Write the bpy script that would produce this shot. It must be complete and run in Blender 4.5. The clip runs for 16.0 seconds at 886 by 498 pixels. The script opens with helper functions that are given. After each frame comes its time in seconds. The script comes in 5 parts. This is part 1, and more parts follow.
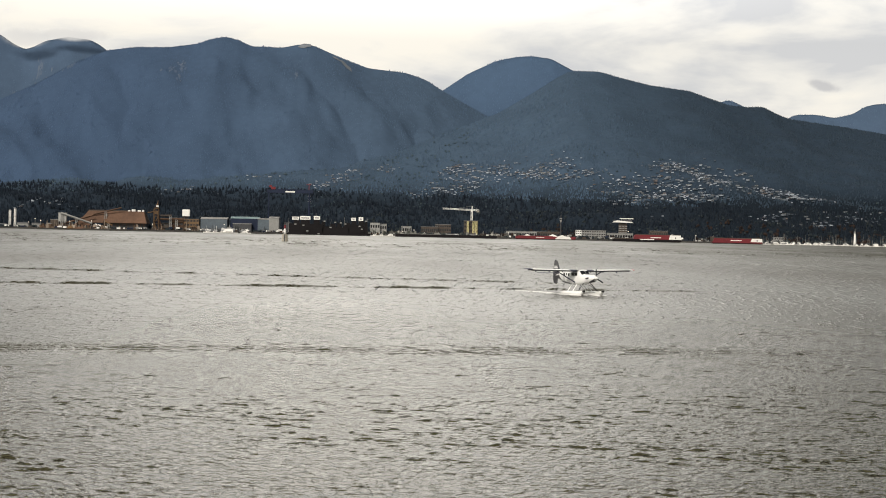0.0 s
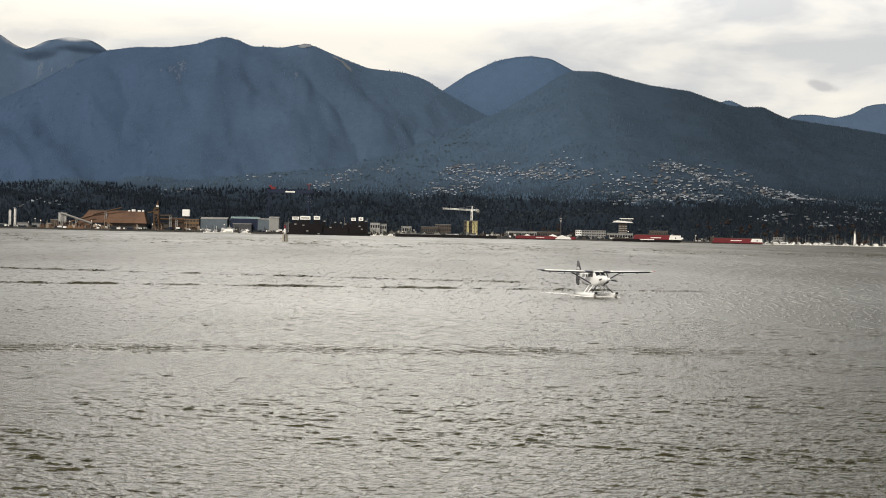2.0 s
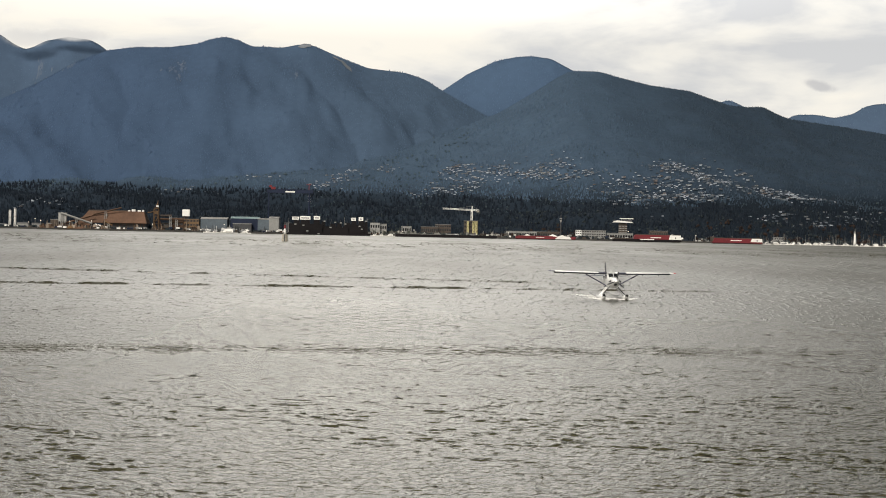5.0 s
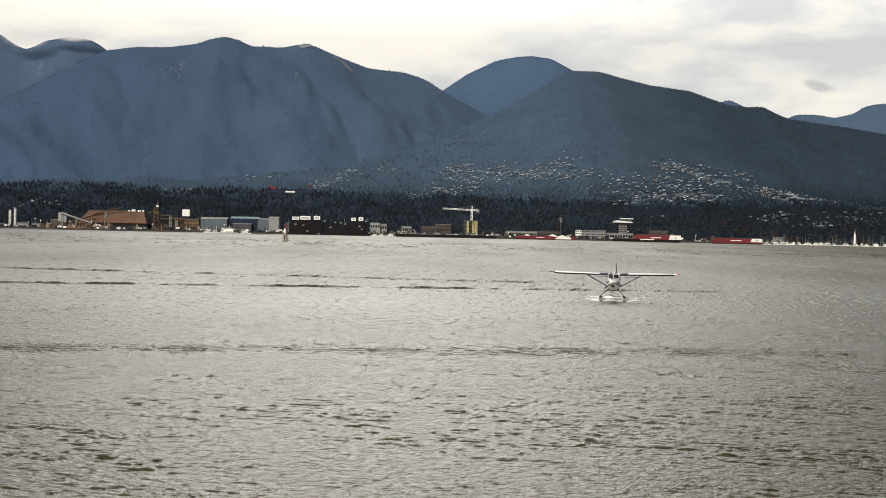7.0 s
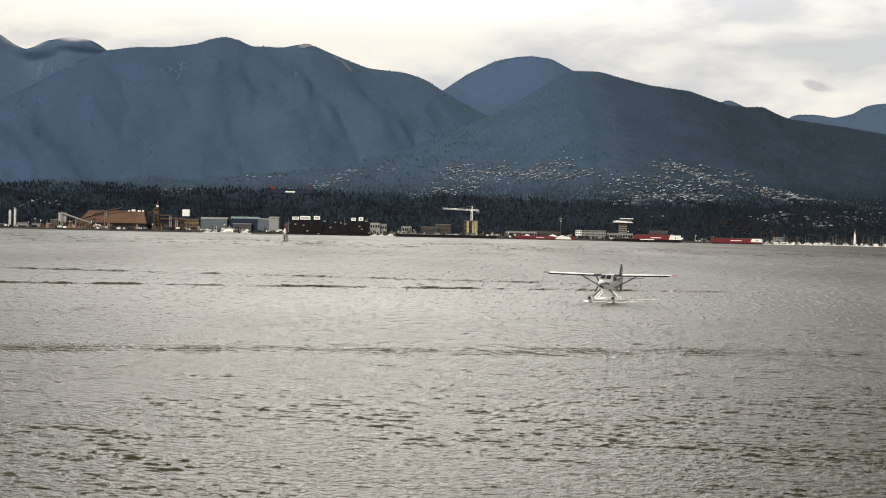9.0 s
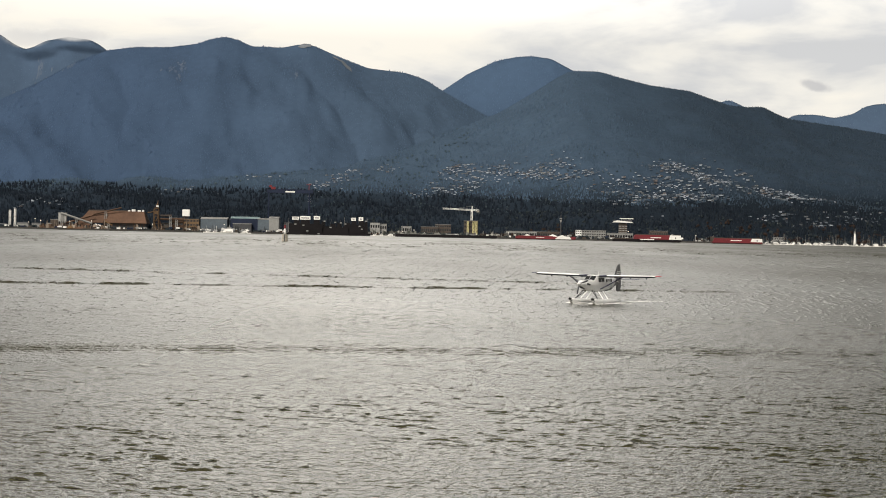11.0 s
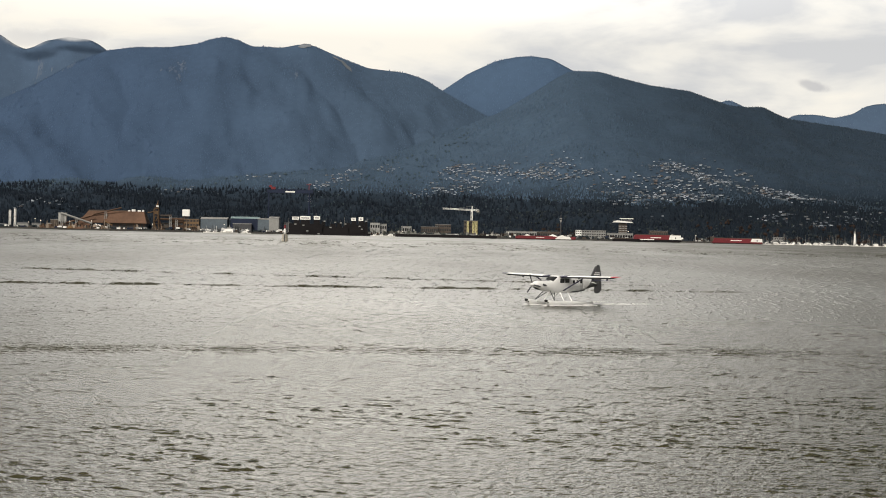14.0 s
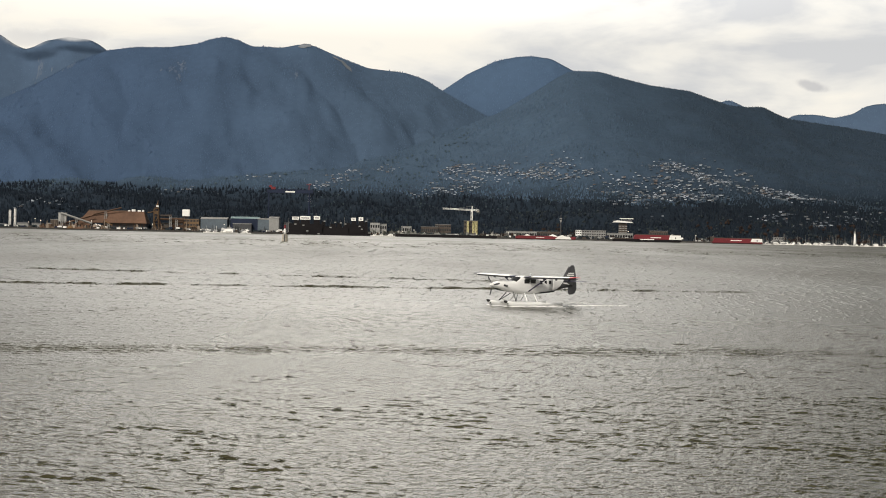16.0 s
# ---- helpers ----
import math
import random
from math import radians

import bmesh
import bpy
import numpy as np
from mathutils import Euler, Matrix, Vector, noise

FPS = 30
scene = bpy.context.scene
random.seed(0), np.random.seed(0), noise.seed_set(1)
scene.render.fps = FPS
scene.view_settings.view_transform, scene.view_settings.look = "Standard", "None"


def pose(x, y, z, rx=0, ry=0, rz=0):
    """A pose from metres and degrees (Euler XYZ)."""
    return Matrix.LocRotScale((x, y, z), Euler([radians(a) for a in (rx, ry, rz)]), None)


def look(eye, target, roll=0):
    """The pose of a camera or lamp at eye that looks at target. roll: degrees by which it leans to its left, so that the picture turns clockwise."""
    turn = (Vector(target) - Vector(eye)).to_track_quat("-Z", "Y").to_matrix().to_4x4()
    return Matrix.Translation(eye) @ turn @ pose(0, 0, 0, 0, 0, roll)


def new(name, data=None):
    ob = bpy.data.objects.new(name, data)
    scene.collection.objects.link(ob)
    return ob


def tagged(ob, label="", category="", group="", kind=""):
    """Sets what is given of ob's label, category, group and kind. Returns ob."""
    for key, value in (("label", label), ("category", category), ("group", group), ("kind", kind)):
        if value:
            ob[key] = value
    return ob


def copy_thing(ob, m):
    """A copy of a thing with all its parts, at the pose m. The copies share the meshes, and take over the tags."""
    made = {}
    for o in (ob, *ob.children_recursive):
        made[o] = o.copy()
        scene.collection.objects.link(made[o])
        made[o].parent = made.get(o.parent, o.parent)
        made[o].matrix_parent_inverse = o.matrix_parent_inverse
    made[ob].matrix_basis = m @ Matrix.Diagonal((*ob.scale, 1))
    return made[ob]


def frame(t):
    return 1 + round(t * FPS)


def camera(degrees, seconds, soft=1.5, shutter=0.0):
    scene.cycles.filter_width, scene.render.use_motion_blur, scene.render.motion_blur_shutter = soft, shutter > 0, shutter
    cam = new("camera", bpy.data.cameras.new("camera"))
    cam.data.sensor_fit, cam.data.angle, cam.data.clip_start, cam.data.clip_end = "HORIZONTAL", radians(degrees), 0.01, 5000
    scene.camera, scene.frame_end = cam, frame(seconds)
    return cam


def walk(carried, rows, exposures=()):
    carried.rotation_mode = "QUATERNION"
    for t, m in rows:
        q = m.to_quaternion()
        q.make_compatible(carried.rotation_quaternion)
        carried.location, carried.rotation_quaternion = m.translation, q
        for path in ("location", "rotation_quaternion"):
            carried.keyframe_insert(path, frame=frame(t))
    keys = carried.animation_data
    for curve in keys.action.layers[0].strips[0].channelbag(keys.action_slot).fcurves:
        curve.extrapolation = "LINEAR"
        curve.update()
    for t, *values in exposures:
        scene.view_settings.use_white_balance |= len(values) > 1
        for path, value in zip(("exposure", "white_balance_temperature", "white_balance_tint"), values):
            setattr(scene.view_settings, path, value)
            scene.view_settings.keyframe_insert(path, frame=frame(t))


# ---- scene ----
# ---------- camera: it stands on a quay, held still ----------
cam = camera(30.0, 16.0, soft=1.0)
EYE = Vector((0.0, 0.0, 8.64))
STAND = look(EYE, EYE + Vector((0.0, 1000.0, -10.04)), 1.2)
walk(cam, [(0.0, STAND), (16.0, STAND)], [(0.0, 0.0, 6720, 10), (16.0, 0.0, 6720, 10)])

# ---------- light: bright broken overcast ----------
SUN_ELEVATION, SUN_AZIMUTH = 38.0, 205.0


def make_world():
    w = bpy.data.worlds.new("overcast_sky")
    w.use_nodes = True
    nt = w.node_tree
    N, L = nt.nodes, nt.links
    N.clear()
    out = N.new("ShaderNodeOutputWorld")
    sky = N.new("ShaderNodeTexSky")
    sky.sky_type, sky.sun_disc = "NISHITA", False
    sky.sun_elevation, sky.sun_rotation = radians(SUN_ELEVATION), radians(SUN_AZIMUTH)
    sky.air_density, sky.dust_density = 1.0, 2.0
    bg_sky = N.new("ShaderNodeBackground")
    bg_sky.inputs[1].default_value = 0.1
    L.new(sky.outputs[0], bg_sky.inputs[0])

    co = N.new("ShaderNodeTexCoord")
    mp = N.new("ShaderNodeMapping")
    mp.inputs["Scale"].default_value = (1.0, 1.0, 3.4)
    mp.inputs["Location"].default_value = (0.35, 0.1, 0.22)
    L.new(co.outputs["Generated"], mp.inputs[0])
    big = N.new("ShaderNodeTexNoise")
    big.inputs["Scale"].default_value = 8.0
    big.inputs["Detail"].default_value = 7.0
    big.inputs["Roughness"].default_value = 0.52
    big.inputs["Distortion"].default_value = 0.25
    L.new(mp.outputs[0], big.inputs["Vector"])
    ramp = N.new("ShaderNodeValToRGB")
    e = ramp.color_ramp.elements
    e[0].position, e[0].color = 0.38, (0.66, 0.67, 0.69, 1)
    e[1].position, e[1].color = 0.58, (1.0, 0.96, 0.875, 1)
    mid = e.new(0.49)
    mid.color = (0.88, 0.865, 0.825, 1)
    L.new(big.outputs[0], ramp.inputs[0])
    # strength rises above the hills; a bright unseen patch ahead lights the water
    sep = N.new("ShaderNodeSeparateXYZ")
    L.new(co.outputs["Generated"], sep.inputs[0])
    lift = N.new("ShaderNodeMapRange")
    lift.inputs["From Min"].default_value, lift.inputs["From Max"].default_value = 0.115, 0.26
    lift.inputs["To Min"].default_value, lift.inputs["To Max"].default_value = 0.97, 2.25
    L.new(sep.outputs["Z"], lift.inputs["Value"])
    dot = N.new("ShaderNodeVectorMath")
    dot.operation = "DOT_PRODUCT"
    dot.inputs[1].default_value = Vector((-0.03, 1.0, 0.30)).normalized()
    L.new(co.outputs["Generated"], dot.inputs[0])
    ahead = N.new("ShaderNodeMapRange")
    ahead.interpolation_type = "SMOOTHSTEP"
    ahead.inputs["From Min"].default_value, ahead.inputs["From Max"].default_value = 0.955, 0.998
    ahead.inputs["To Min"].default_value, ahead.inputs["To Max"].default_value = 0.50, 2.3
    L.new(dot.outputs["Value"], ahead.inputs["Value"])
    # unseen sky dimmed to the east and overhead, to darken the water
    east = N.new("ShaderNodeMapRange")
    east.interpolation_type = "SMOOTHSTEP"
    east.inputs["From Min"].default_value, east.inputs["From Max"].default_value = 0.0, 0.28
    east.inputs["To Min"].default_value, east.inputs["To Max"].default_value = 0.0, 0.76
    L.new(sep.outputs["X"], east.inputs["Value"])
    high = N.new("ShaderNodeMapRange")
    high.interpolation_type = "SMOOTHSTEP"
    high.inputs["From Min"].default_value, high.inputs["From Max"].default_value = 0.10, 0.28
    L.new(sep.outputs["Z"], high.inputs["Value"])
    deck = N.new("ShaderNodeMath")
    deck.operation = "MULTIPLY"
    L.new(east.outputs[0], deck.inputs[0])
    L.new(high.outputs[0], deck.inputs[1])
    thin = N.new("ShaderNodeMath")
    thin.operation = "SUBTRACT"
    thin.inputs[0].default_value = 1.0
    L.new(deck.outputs[0], thin.inputs[1])
    over = N.new("ShaderNodeMapRange")
    over.interpolation_type = "SMOOTHSTEP"
    over.inputs["From Min"].default_value, over.inputs["From Max"].default_value = 0.26, 0.56
    over.inputs["To Min"].default_value, over.inputs["To Max"].default_value = 1.0, 0.30
    L.new(sep.outputs["Z"], over.inputs["Value"])
    thick = N.new("ShaderNodeMath")
    thick.operation = "MULTIPLY"
    L.new(thin.outputs[0], thick.inputs[0])
    L.new(over.outputs[0], thick.inputs[1])
    upper = N.new("ShaderNodeMath")
    upper.operation = "MULTIPLY"
    L.new(ahead.outputs[0], upper.inputs[0])
    L.new(thick.outputs[0], upper.inputs[1])
    both = N.new("ShaderNodeMix")
    both.inputs[2].default_value = 1.04
    L.new(high.outputs[0], both.inputs[0])
    L.new(upper.outputs[0], both.inputs[3])
    glow = N.new("ShaderNodeMath")
    glow.operation = "MULTIPLY"
    L.new(lift.outputs[0], glow.inputs[0])
    L.new(both.outputs[0], glow.inputs[1])
    bg_cloud = N.new("ShaderNodeBackground")
    L.new(ramp.outputs[0], bg_cloud.inputs[0])
    L.new(glow.outputs[0], bg_cloud.inputs[1])
    mix = N.new("ShaderNodeMixShader")
    mix.inputs[0].default_value = 0.93
    L.new(bg_sky.outputs[0], mix.inputs[1])
    L.new(bg_cloud.outputs[0], mix.inputs[2])
    L.new(mix.outputs[0], out.inputs[0])
    scene.world = w


make_world()
sun = new("sun", bpy.data.lights.new("sun", "SUN"))
sun.data.energy, sun.data.angle, sun.data.color = 3.6, radians(14), (1.0, 0.95, 0.87)
_az, _el = radians(SUN_AZIMUTH), radians(SUN_ELEVATION)
sun.matrix_world = look((0, 0, 300), Vector((0, 0, 300)) - Vector(
    (math.sin(_az) * math.cos(_el), math.cos(_az) * math.cos(_el), math.sin(_el))))


# ---------- materials ----------
def ramp_of(nt, stops):
    r = nt.nodes.new("ShaderNodeValToRGB")
    el = r.color_ramp.elements
    while len(el) < len(stops):
        el.new(0.5)
    for q, (pos, col) in zip(el, stops):
        q.position, q.color = pos, (*col, 1)
    return r


def mat(name, color, rough=0.6, metal=0.0, grain=4.0, vary=0.25, bump=0.15, stain=0.35, spec=0.4):
    """A painted or raw surface with stains at one scale and grain at a finer one."""
    m = bpy.data.materials.new(name)
    m.use_nodes = True
    nt = m.node_tree
    N, L = nt.nodes, nt.links
    b = N["Principled BSDF"]
    b.inputs["Roughness"].default_value = rough
    b.inputs["Metallic"].default_value = metal
    b.inputs["Specular IOR Level"].default_value = spec
    co = N.new("ShaderNodeTexCoord")
    info = N.new("ShaderNodeObjectInfo")
    off = N.new("ShaderNodeVectorMath")
    off.operation = "ADD"
    L.new(co.outputs["Object"], off.inputs[0])
    L.new(info.outputs["Random"], off.inputs[1])
    n1, n2 = N.new("ShaderNodeTexNoise"), N.new("ShaderNodeTexNoise")
    n1.inputs["Scale"].default_value, n1.inputs["Detail"].default_value = grain * 0.12, 5
    n2.inputs["Scale"].default_value, n2.inputs["Detail"].default_value = grain, 6
    L.new(off.outputs[0], n1.inputs[0])
    L.new(off.outputs[0], n2.inputs[0])
    dark = tuple(c * (1 - stain) for c in color)
    light = tuple(min(1, c * (1 + vary)) for c in color)
    r = ramp_of(nt, [(0.28, dark), (0.5, color), (0.75, light)])
    mixn = N.new("ShaderNodeMix")
    mixn.inputs[0].default_value = 0.35
    L.new(n1.outputs[0], mixn.inputs[2])
    L.new(n2.outputs[0], mixn.inputs[3])
    L.new(mixn.outputs[0], r.inputs[0])
    L.new(r.outputs[0], b.inputs["Base Color"])
    bp = N.new("ShaderNodeBump")
    bp.inputs["Strength"].default_value = bump
    bp.inputs["Distance"].default_value = 0.05
    L.new(n2.outputs[0], bp.inputs["Height"])
    L.new(bp.outputs[0], b.inputs["Normal"])
    return m


def forest_mat(name, stops, coarse, fine, bump, east=None, along="X", a0=-1000, a1=100, thick=1.0):
    """Wooded slopes: stands of trees at two scales, rock and clearings between."""
    m = bpy.data.materials.new(name)
    m.use_nodes = True
    nt = m.node_tree
    N, L = nt.nodes, nt.links
    b = N["Principled BSDF"]
    b.inputs["Roughness"].default_value = 0.95
    b.inputs["Specular IOR Level"].default_value = 0.05
    co = N.new("ShaderNodeTexCoord")
    n1, n2, n3 = (N.new("ShaderNodeTexNoise") for _ in range(3))
    for n, s, d in ((n1, coarse, 6), (n2, fine, 4), (n3, fine * 3.1, 3)):
        n.inputs["Scale"].default_value, n.inputs["Detail"].default_value = s, d
        L.new(co.outputs["Object"], n.inputs[0])
    mx = N.new("ShaderNodeMix")
    mx.inputs[0].default_value = 0.45
    L.new(n1.outputs[0], mx.inputs[2])
    L.new(n2.outputs[0], mx.inputs[3])
    r = ramp_of(nt, stops)
    L.new(mx.outputs[0], r.inputs[0])
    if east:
        # haze painted in: a second tone towards the east, or higher up
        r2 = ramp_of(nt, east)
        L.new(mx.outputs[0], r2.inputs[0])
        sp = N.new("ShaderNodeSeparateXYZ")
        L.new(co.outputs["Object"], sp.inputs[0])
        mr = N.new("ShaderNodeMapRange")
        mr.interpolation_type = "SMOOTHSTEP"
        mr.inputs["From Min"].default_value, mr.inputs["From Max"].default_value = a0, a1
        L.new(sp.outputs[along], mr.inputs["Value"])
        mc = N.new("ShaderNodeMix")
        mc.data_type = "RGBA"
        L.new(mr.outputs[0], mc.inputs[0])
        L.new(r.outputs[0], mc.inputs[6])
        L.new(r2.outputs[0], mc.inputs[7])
        # painted dimming: the colour is scaled down towards the eastern end
        dim_east = N.new("ShaderNodeMapRange")
        dim_east.interpolation_type = "SMOOTHSTEP"
        dim_east.inputs["From Min"].default_value, dim_east.inputs["From Max"].default_value = 150.0, 780.0
        dim_east.inputs["To Min"].default_value, dim_east.inputs["To Max"].default_value = 1.0, thick
        L.new(sp.outputs["X"], dim_east.inputs["Value"])
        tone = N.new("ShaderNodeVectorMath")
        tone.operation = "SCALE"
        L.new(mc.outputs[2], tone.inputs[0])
        L.new(dim_east.outputs[0], tone.inputs["Scale"])
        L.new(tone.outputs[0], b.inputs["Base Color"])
    else:
        L.new(r.outputs[0], b.inputs["Base Color"])
    add = N.new("ShaderNodeMath")
    L.new(n2.outputs[0], add.inputs[0])
    L.new(n3.outputs[0], add.inputs[1])
    bp = N.new("ShaderNodeBump")
    bp.inputs["Strength"].default_value, bp.inputs["Distance"].default_value = bump, 12.0
    L.new(add.outputs[0], bp.inputs["Height"])
    L.new(bp.outputs[0], b.inputs["Normal"])
    return m


WHITE = mat("white_paint", (0.78, 0.77, 0.74), 0.35, grain=3, vary=0.06, stain=0.10, bump=0.03)
AIR_WHITE = mat("aircraft_white", (0.88, 0.88, 0.87), 0.25, grain=3, vary=0.04, stain=0.06, bump=0.01, spec=0.5)
AIR_DARK = mat("aircraft_charcoal", (0.065, 0.065, 0.072), 0.35, grain=3, vary=0.1, stain=0.1, bump=0.01, spec=0.5)
AIR_RED = mat("aircraft_red", (0.50, 0.05, 0.07), 0.35, grain=3, vary=0.1, stain=0.1, bump=0.01)
AIR_NAVY = mat("aircraft_navy", (0.035, 0.035, 0.065), 0.4, grain=3, vary=0.1, stain=0.1, bump=0.01)
ALU = mat("bare_aluminium", (0.62, 0.62, 0.62), 0.4, 0.6, grain=5, vary=0.1, stain=0.15, bump=0.03)
RUBBER = mat("black_rubber", (0.02, 0.02, 0.02), 0.8, grain=8)
GLASS = mat("dark_window_glass", (0.012, 0.014, 0.016), 0.06, grain=1, vary=0.0, stain=0.0, bump=0.0, spec=0.6)
STEEL_DARK = mat("dark_steel", (0.045, 0.047, 0.052), 0.6, grain=0.8)
STEEL_BLUE = mat("blue_grey_steel", (0.020, 0.027, 0.050), 0.7, grain=0.8, spec=0.1)
STEEL_GREY = mat("grey_steel", (0.30, 0.30, 0.29), 0.6, grain=0.8)
RED = mat("red_hull_paint", (0.141, 0.012, 0.018), 0.55, grain=0.35, vary=0.2, stain=0.35)
HULL_BLACK = mat("black_hull_paint", (0.011, 0.010, 0.011), 0.7, grain=0.35, spec=0.1)
OCHRE = mat("ochre_rusted_cladding", (0.107, 0.058, 0.036), 0.8, grain=0.3, vary=0.35, stain=0.4)
RUST = mat("rusty_iron", (0.074, 0.041, 0.025), 0.85, grain=0.4, vary=0.3, stain=0.5)
YELLOW = mat("yellow_ochre_paint", (0.126, 0.073, 0.033), 0.6, grain=0.4, vary=0.3, stain=0.4)
TEAL = mat("teal_roof_sheet", (0.104, 0.178, 0.192), 0.5, grain=0.3)
BLUEGREY = mat("blue_grey_cladding", (0.081, 0.104, 0.126), 0.6, grain=0.3)
PALE = mat("pale_grey_cladding", (0.237, 0.237, 0.229), 0.6, grain=0.3, stain=0.3)
CONCRETE = mat("weathered_concrete", (0.36, 0.33, 0.28), 0.9, grain=0.8, vary=0.2, stain=0.45)
BROWN = mat("brown_cladding", (0.063, 0.049, 0.040), 0.8, grain=0.3, vary=0.3, stain=0.4)
ROOF_GREY = mat("grey_roof", (0.118, 0.118, 0.122), 0.8, grain=0.3)
SALT = mat("white_bulk_heap", (0.80, 0.78, 0.74), 0.9, grain=0.6, vary=0.06, stain=0.12)
FOAM = mat("churned_white_foam", (0.82, 0.82, 0.80), 0.8, grain=6, vary=0.08, stain=0.3, bump=0.8)
BARK = mat("bark", (0.06, 0.045, 0.035), 0.95, grain=3)
ROCK = mat("wet_shore_rock", (0.035, 0.033, 0.030), 0.9, grain=0.3, vary=0.4, stain=0.5)


def leaf_mat(name, a, b_, c):
    m = bpy.data.materials.new(name)
    m.use_nodes = True
    nt = m.node_tree
    b = nt.nodes["Principled BSDF"]
    b.inputs["Roughness"].default_value = 0.9
    b.inputs["Specular IOR Level"].default_value = 0.05
    g = nt.nodes.new("ShaderNodeNewGeometry")
    r = ramp_of(nt, [(0.0, a), (0.55, b_), (1.0, c)])
    nt.links.new(g.outputs["Random Per Island"], r.inputs[0])
    nt.links.new(r.outputs[0], b.inputs["Base Color"])
    return m


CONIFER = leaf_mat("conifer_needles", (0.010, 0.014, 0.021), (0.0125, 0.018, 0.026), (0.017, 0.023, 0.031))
BROADLEAF = leaf_mat("broadleaf_crowns", (0.020, 0.027, 0.033), (0.028, 0.037, 0.043), (0.038, 0.046, 0.048))
AUTUMN = leaf_mat("autumn_crowns", (0.018, 0.014, 0.014), (0.026, 0.019, 0.017), (0.038, 0.026, 0.021))


# ---------- mesh helpers ----------
def link(name, bm, material, parent=None, label="", smooth=False):
    me = bpy.data.meshes.new(name)
    bm.normal_update()
    bm.to_mesh(me)
    bm.free()
    for m in (material if isinstance(material, (list, tuple)) else [material]):
        me.materials.append(m)
    if smooth:
        me.polygons.foreach_set("use_smooth", np.ones(len(me.polygons), bool))
    ob = new(name, me)
    if parent is not None:
        ob.parent = parent
    if label:
        tagged(ob, label)
    return ob


def part(name, bm, material, parent, label="", smooth=False):
    return link(name, bm, material, parent, label, smooth)


def share(ob, m, parent=None):
    """Another object on the same mesh, at the pose m."""
    o = new(ob.name.split(".")[0], ob.data)
    o.matrix_basis = m
    o.parent = parent if parent is not None else ob.parent
    return o


def thing(name, m, label, category, group="", kind=""):
    e = new(name)
    e.empty_display_size = 1.0
    e.matrix_basis = m
    return tagged(e, label, category, group, kind)


def box(x0, x1, y0, y1, z0, z1, bevel=0.0, bm=None):
    bm = bm or bmesh.new()
    ge = bmesh.ops.create_cube(bm, size=1.0)
    vs = ge["verts"]
    for v in vs:
        v.co = Vector(((x0 + x1) / 2 + v.co.x * (x1 - x0), (y0 + y1) / 2 + v.co.y * (y1 - y0), (z0 + z1) / 2 + v.co.z * (z1 - z0)))
    if bevel:
        es = list({e for v in vs for e in v.link_edges})
        bmesh.ops.bevel(bm, geom=es, offset=bevel, segments=2, affect="EDGES")
    return bm


def tube(a, b, r0, r1=None, seg=8, bm=None):
    """A round or faceted bar from a to b."""
    bm = bm or bmesh.new()
    a, b = Vector(a), Vector(b)
    r1 = r0 if r1 is None else r1
    q = (b - a).to_track_quat("Z", "Y").to_matrix().to_4x4()
    bmesh.ops.create_cone(bm, cap_ends=True, segments=seg, radius1=r0, radius2=r1, depth=(b - a).length,
                          matrix=Matrix.Translation((a + b) / 2) @ q)
    return bm


def prism(profile, x0, x1, axis="x", bm=None):
    """A profile of (across, up) pairs drawn out along an axis."""
    bm = bm or bmesh.new()
    rows = []
    for s in (x0, x1):
        rows.append([bm.verts.new((s, p, q) if axis == "x" else (p, s, q)) for p, q in profile])
    n = len(profile)
    for i in range(n):
        j = (i + 1) % n
        bm.faces.new((rows[0][i], rows[0][j], rows[1][j], rows[1][i]))
    bm.faces.new(rows[0][::-1])
    bm.faces.new(rows[1])
    bmesh.ops.recalc_face_normals(bm, faces=bm.faces)
    return bm


def loft(rings, bm=None, cap=True):
    """A skin through rings of points, each ring of the same count."""
    bm = bm or bmesh.new()
    vs = [[bm.verts.new(p) for p in ring] for ring in rings]
    n = len(rings[0])
    for a, b in zip(vs, vs[1:]):
        for i in range(n):
            j = (i + 1) % n
            bm.faces.new((a[i], a[j], b[j], b[i]))
    if cap:
        bm.faces.new(vs[0][::-1])
        bm.faces.new(vs[-1])
    bmesh.ops.recalc_face_normals(bm, faces=bm.faces)
    return bm


def grid_mesh(name, xs, ys, Z, material, X=None, Y=None):
    nx, ny = len(xs), len(ys)
    GX, GY = np.meshgrid(xs, ys)
    X = GX if X is None else X
    Y = GY if Y is None else Y
    co = np.stack([X, Y, Z], -1).reshape(-1, 3).astype(np.float32)
    i = np.arange((ny - 1) * (nx - 1))
    r, c = i // (nx - 1), i % (nx - 1)
    a = r * nx + c
    quads = np.stack([a, a + 1, a + 1 + nx, a + nx], -1)
    return sheet(name, co, quads, material)


def sheet(name, co, quads, material):
    me = bpy.data.meshes.new(name)
    me.vertices.add(len(co))
    me.vertices.foreach_set("co", np.ascontiguousarray(co, np.float32).ravel())
    me.loops.add(quads.size)
    me.loops.foreach_set("vertex_index", np.ascontiguousarray(quads, np.int32).ravel())
    me.polygons.add(len(quads))
    me.polygons.foreach_set("loop_start", np.arange(0, quads.size, quads.shape[1], dtype=np.int32))
    me.polygons.foreach_set("use_smooth", np.ones(len(quads), bool))
    me.update(calc_edges=True)
    me.materials.append(material)
    return new(name, me)


# ---------- relief of the land ----------
def lattice(ix, iy, seed):
    n = np.sin(ix * 127.1 + iy * 311.7 + seed * 74.7) * 43758.5453
    return n - np.floor(n)


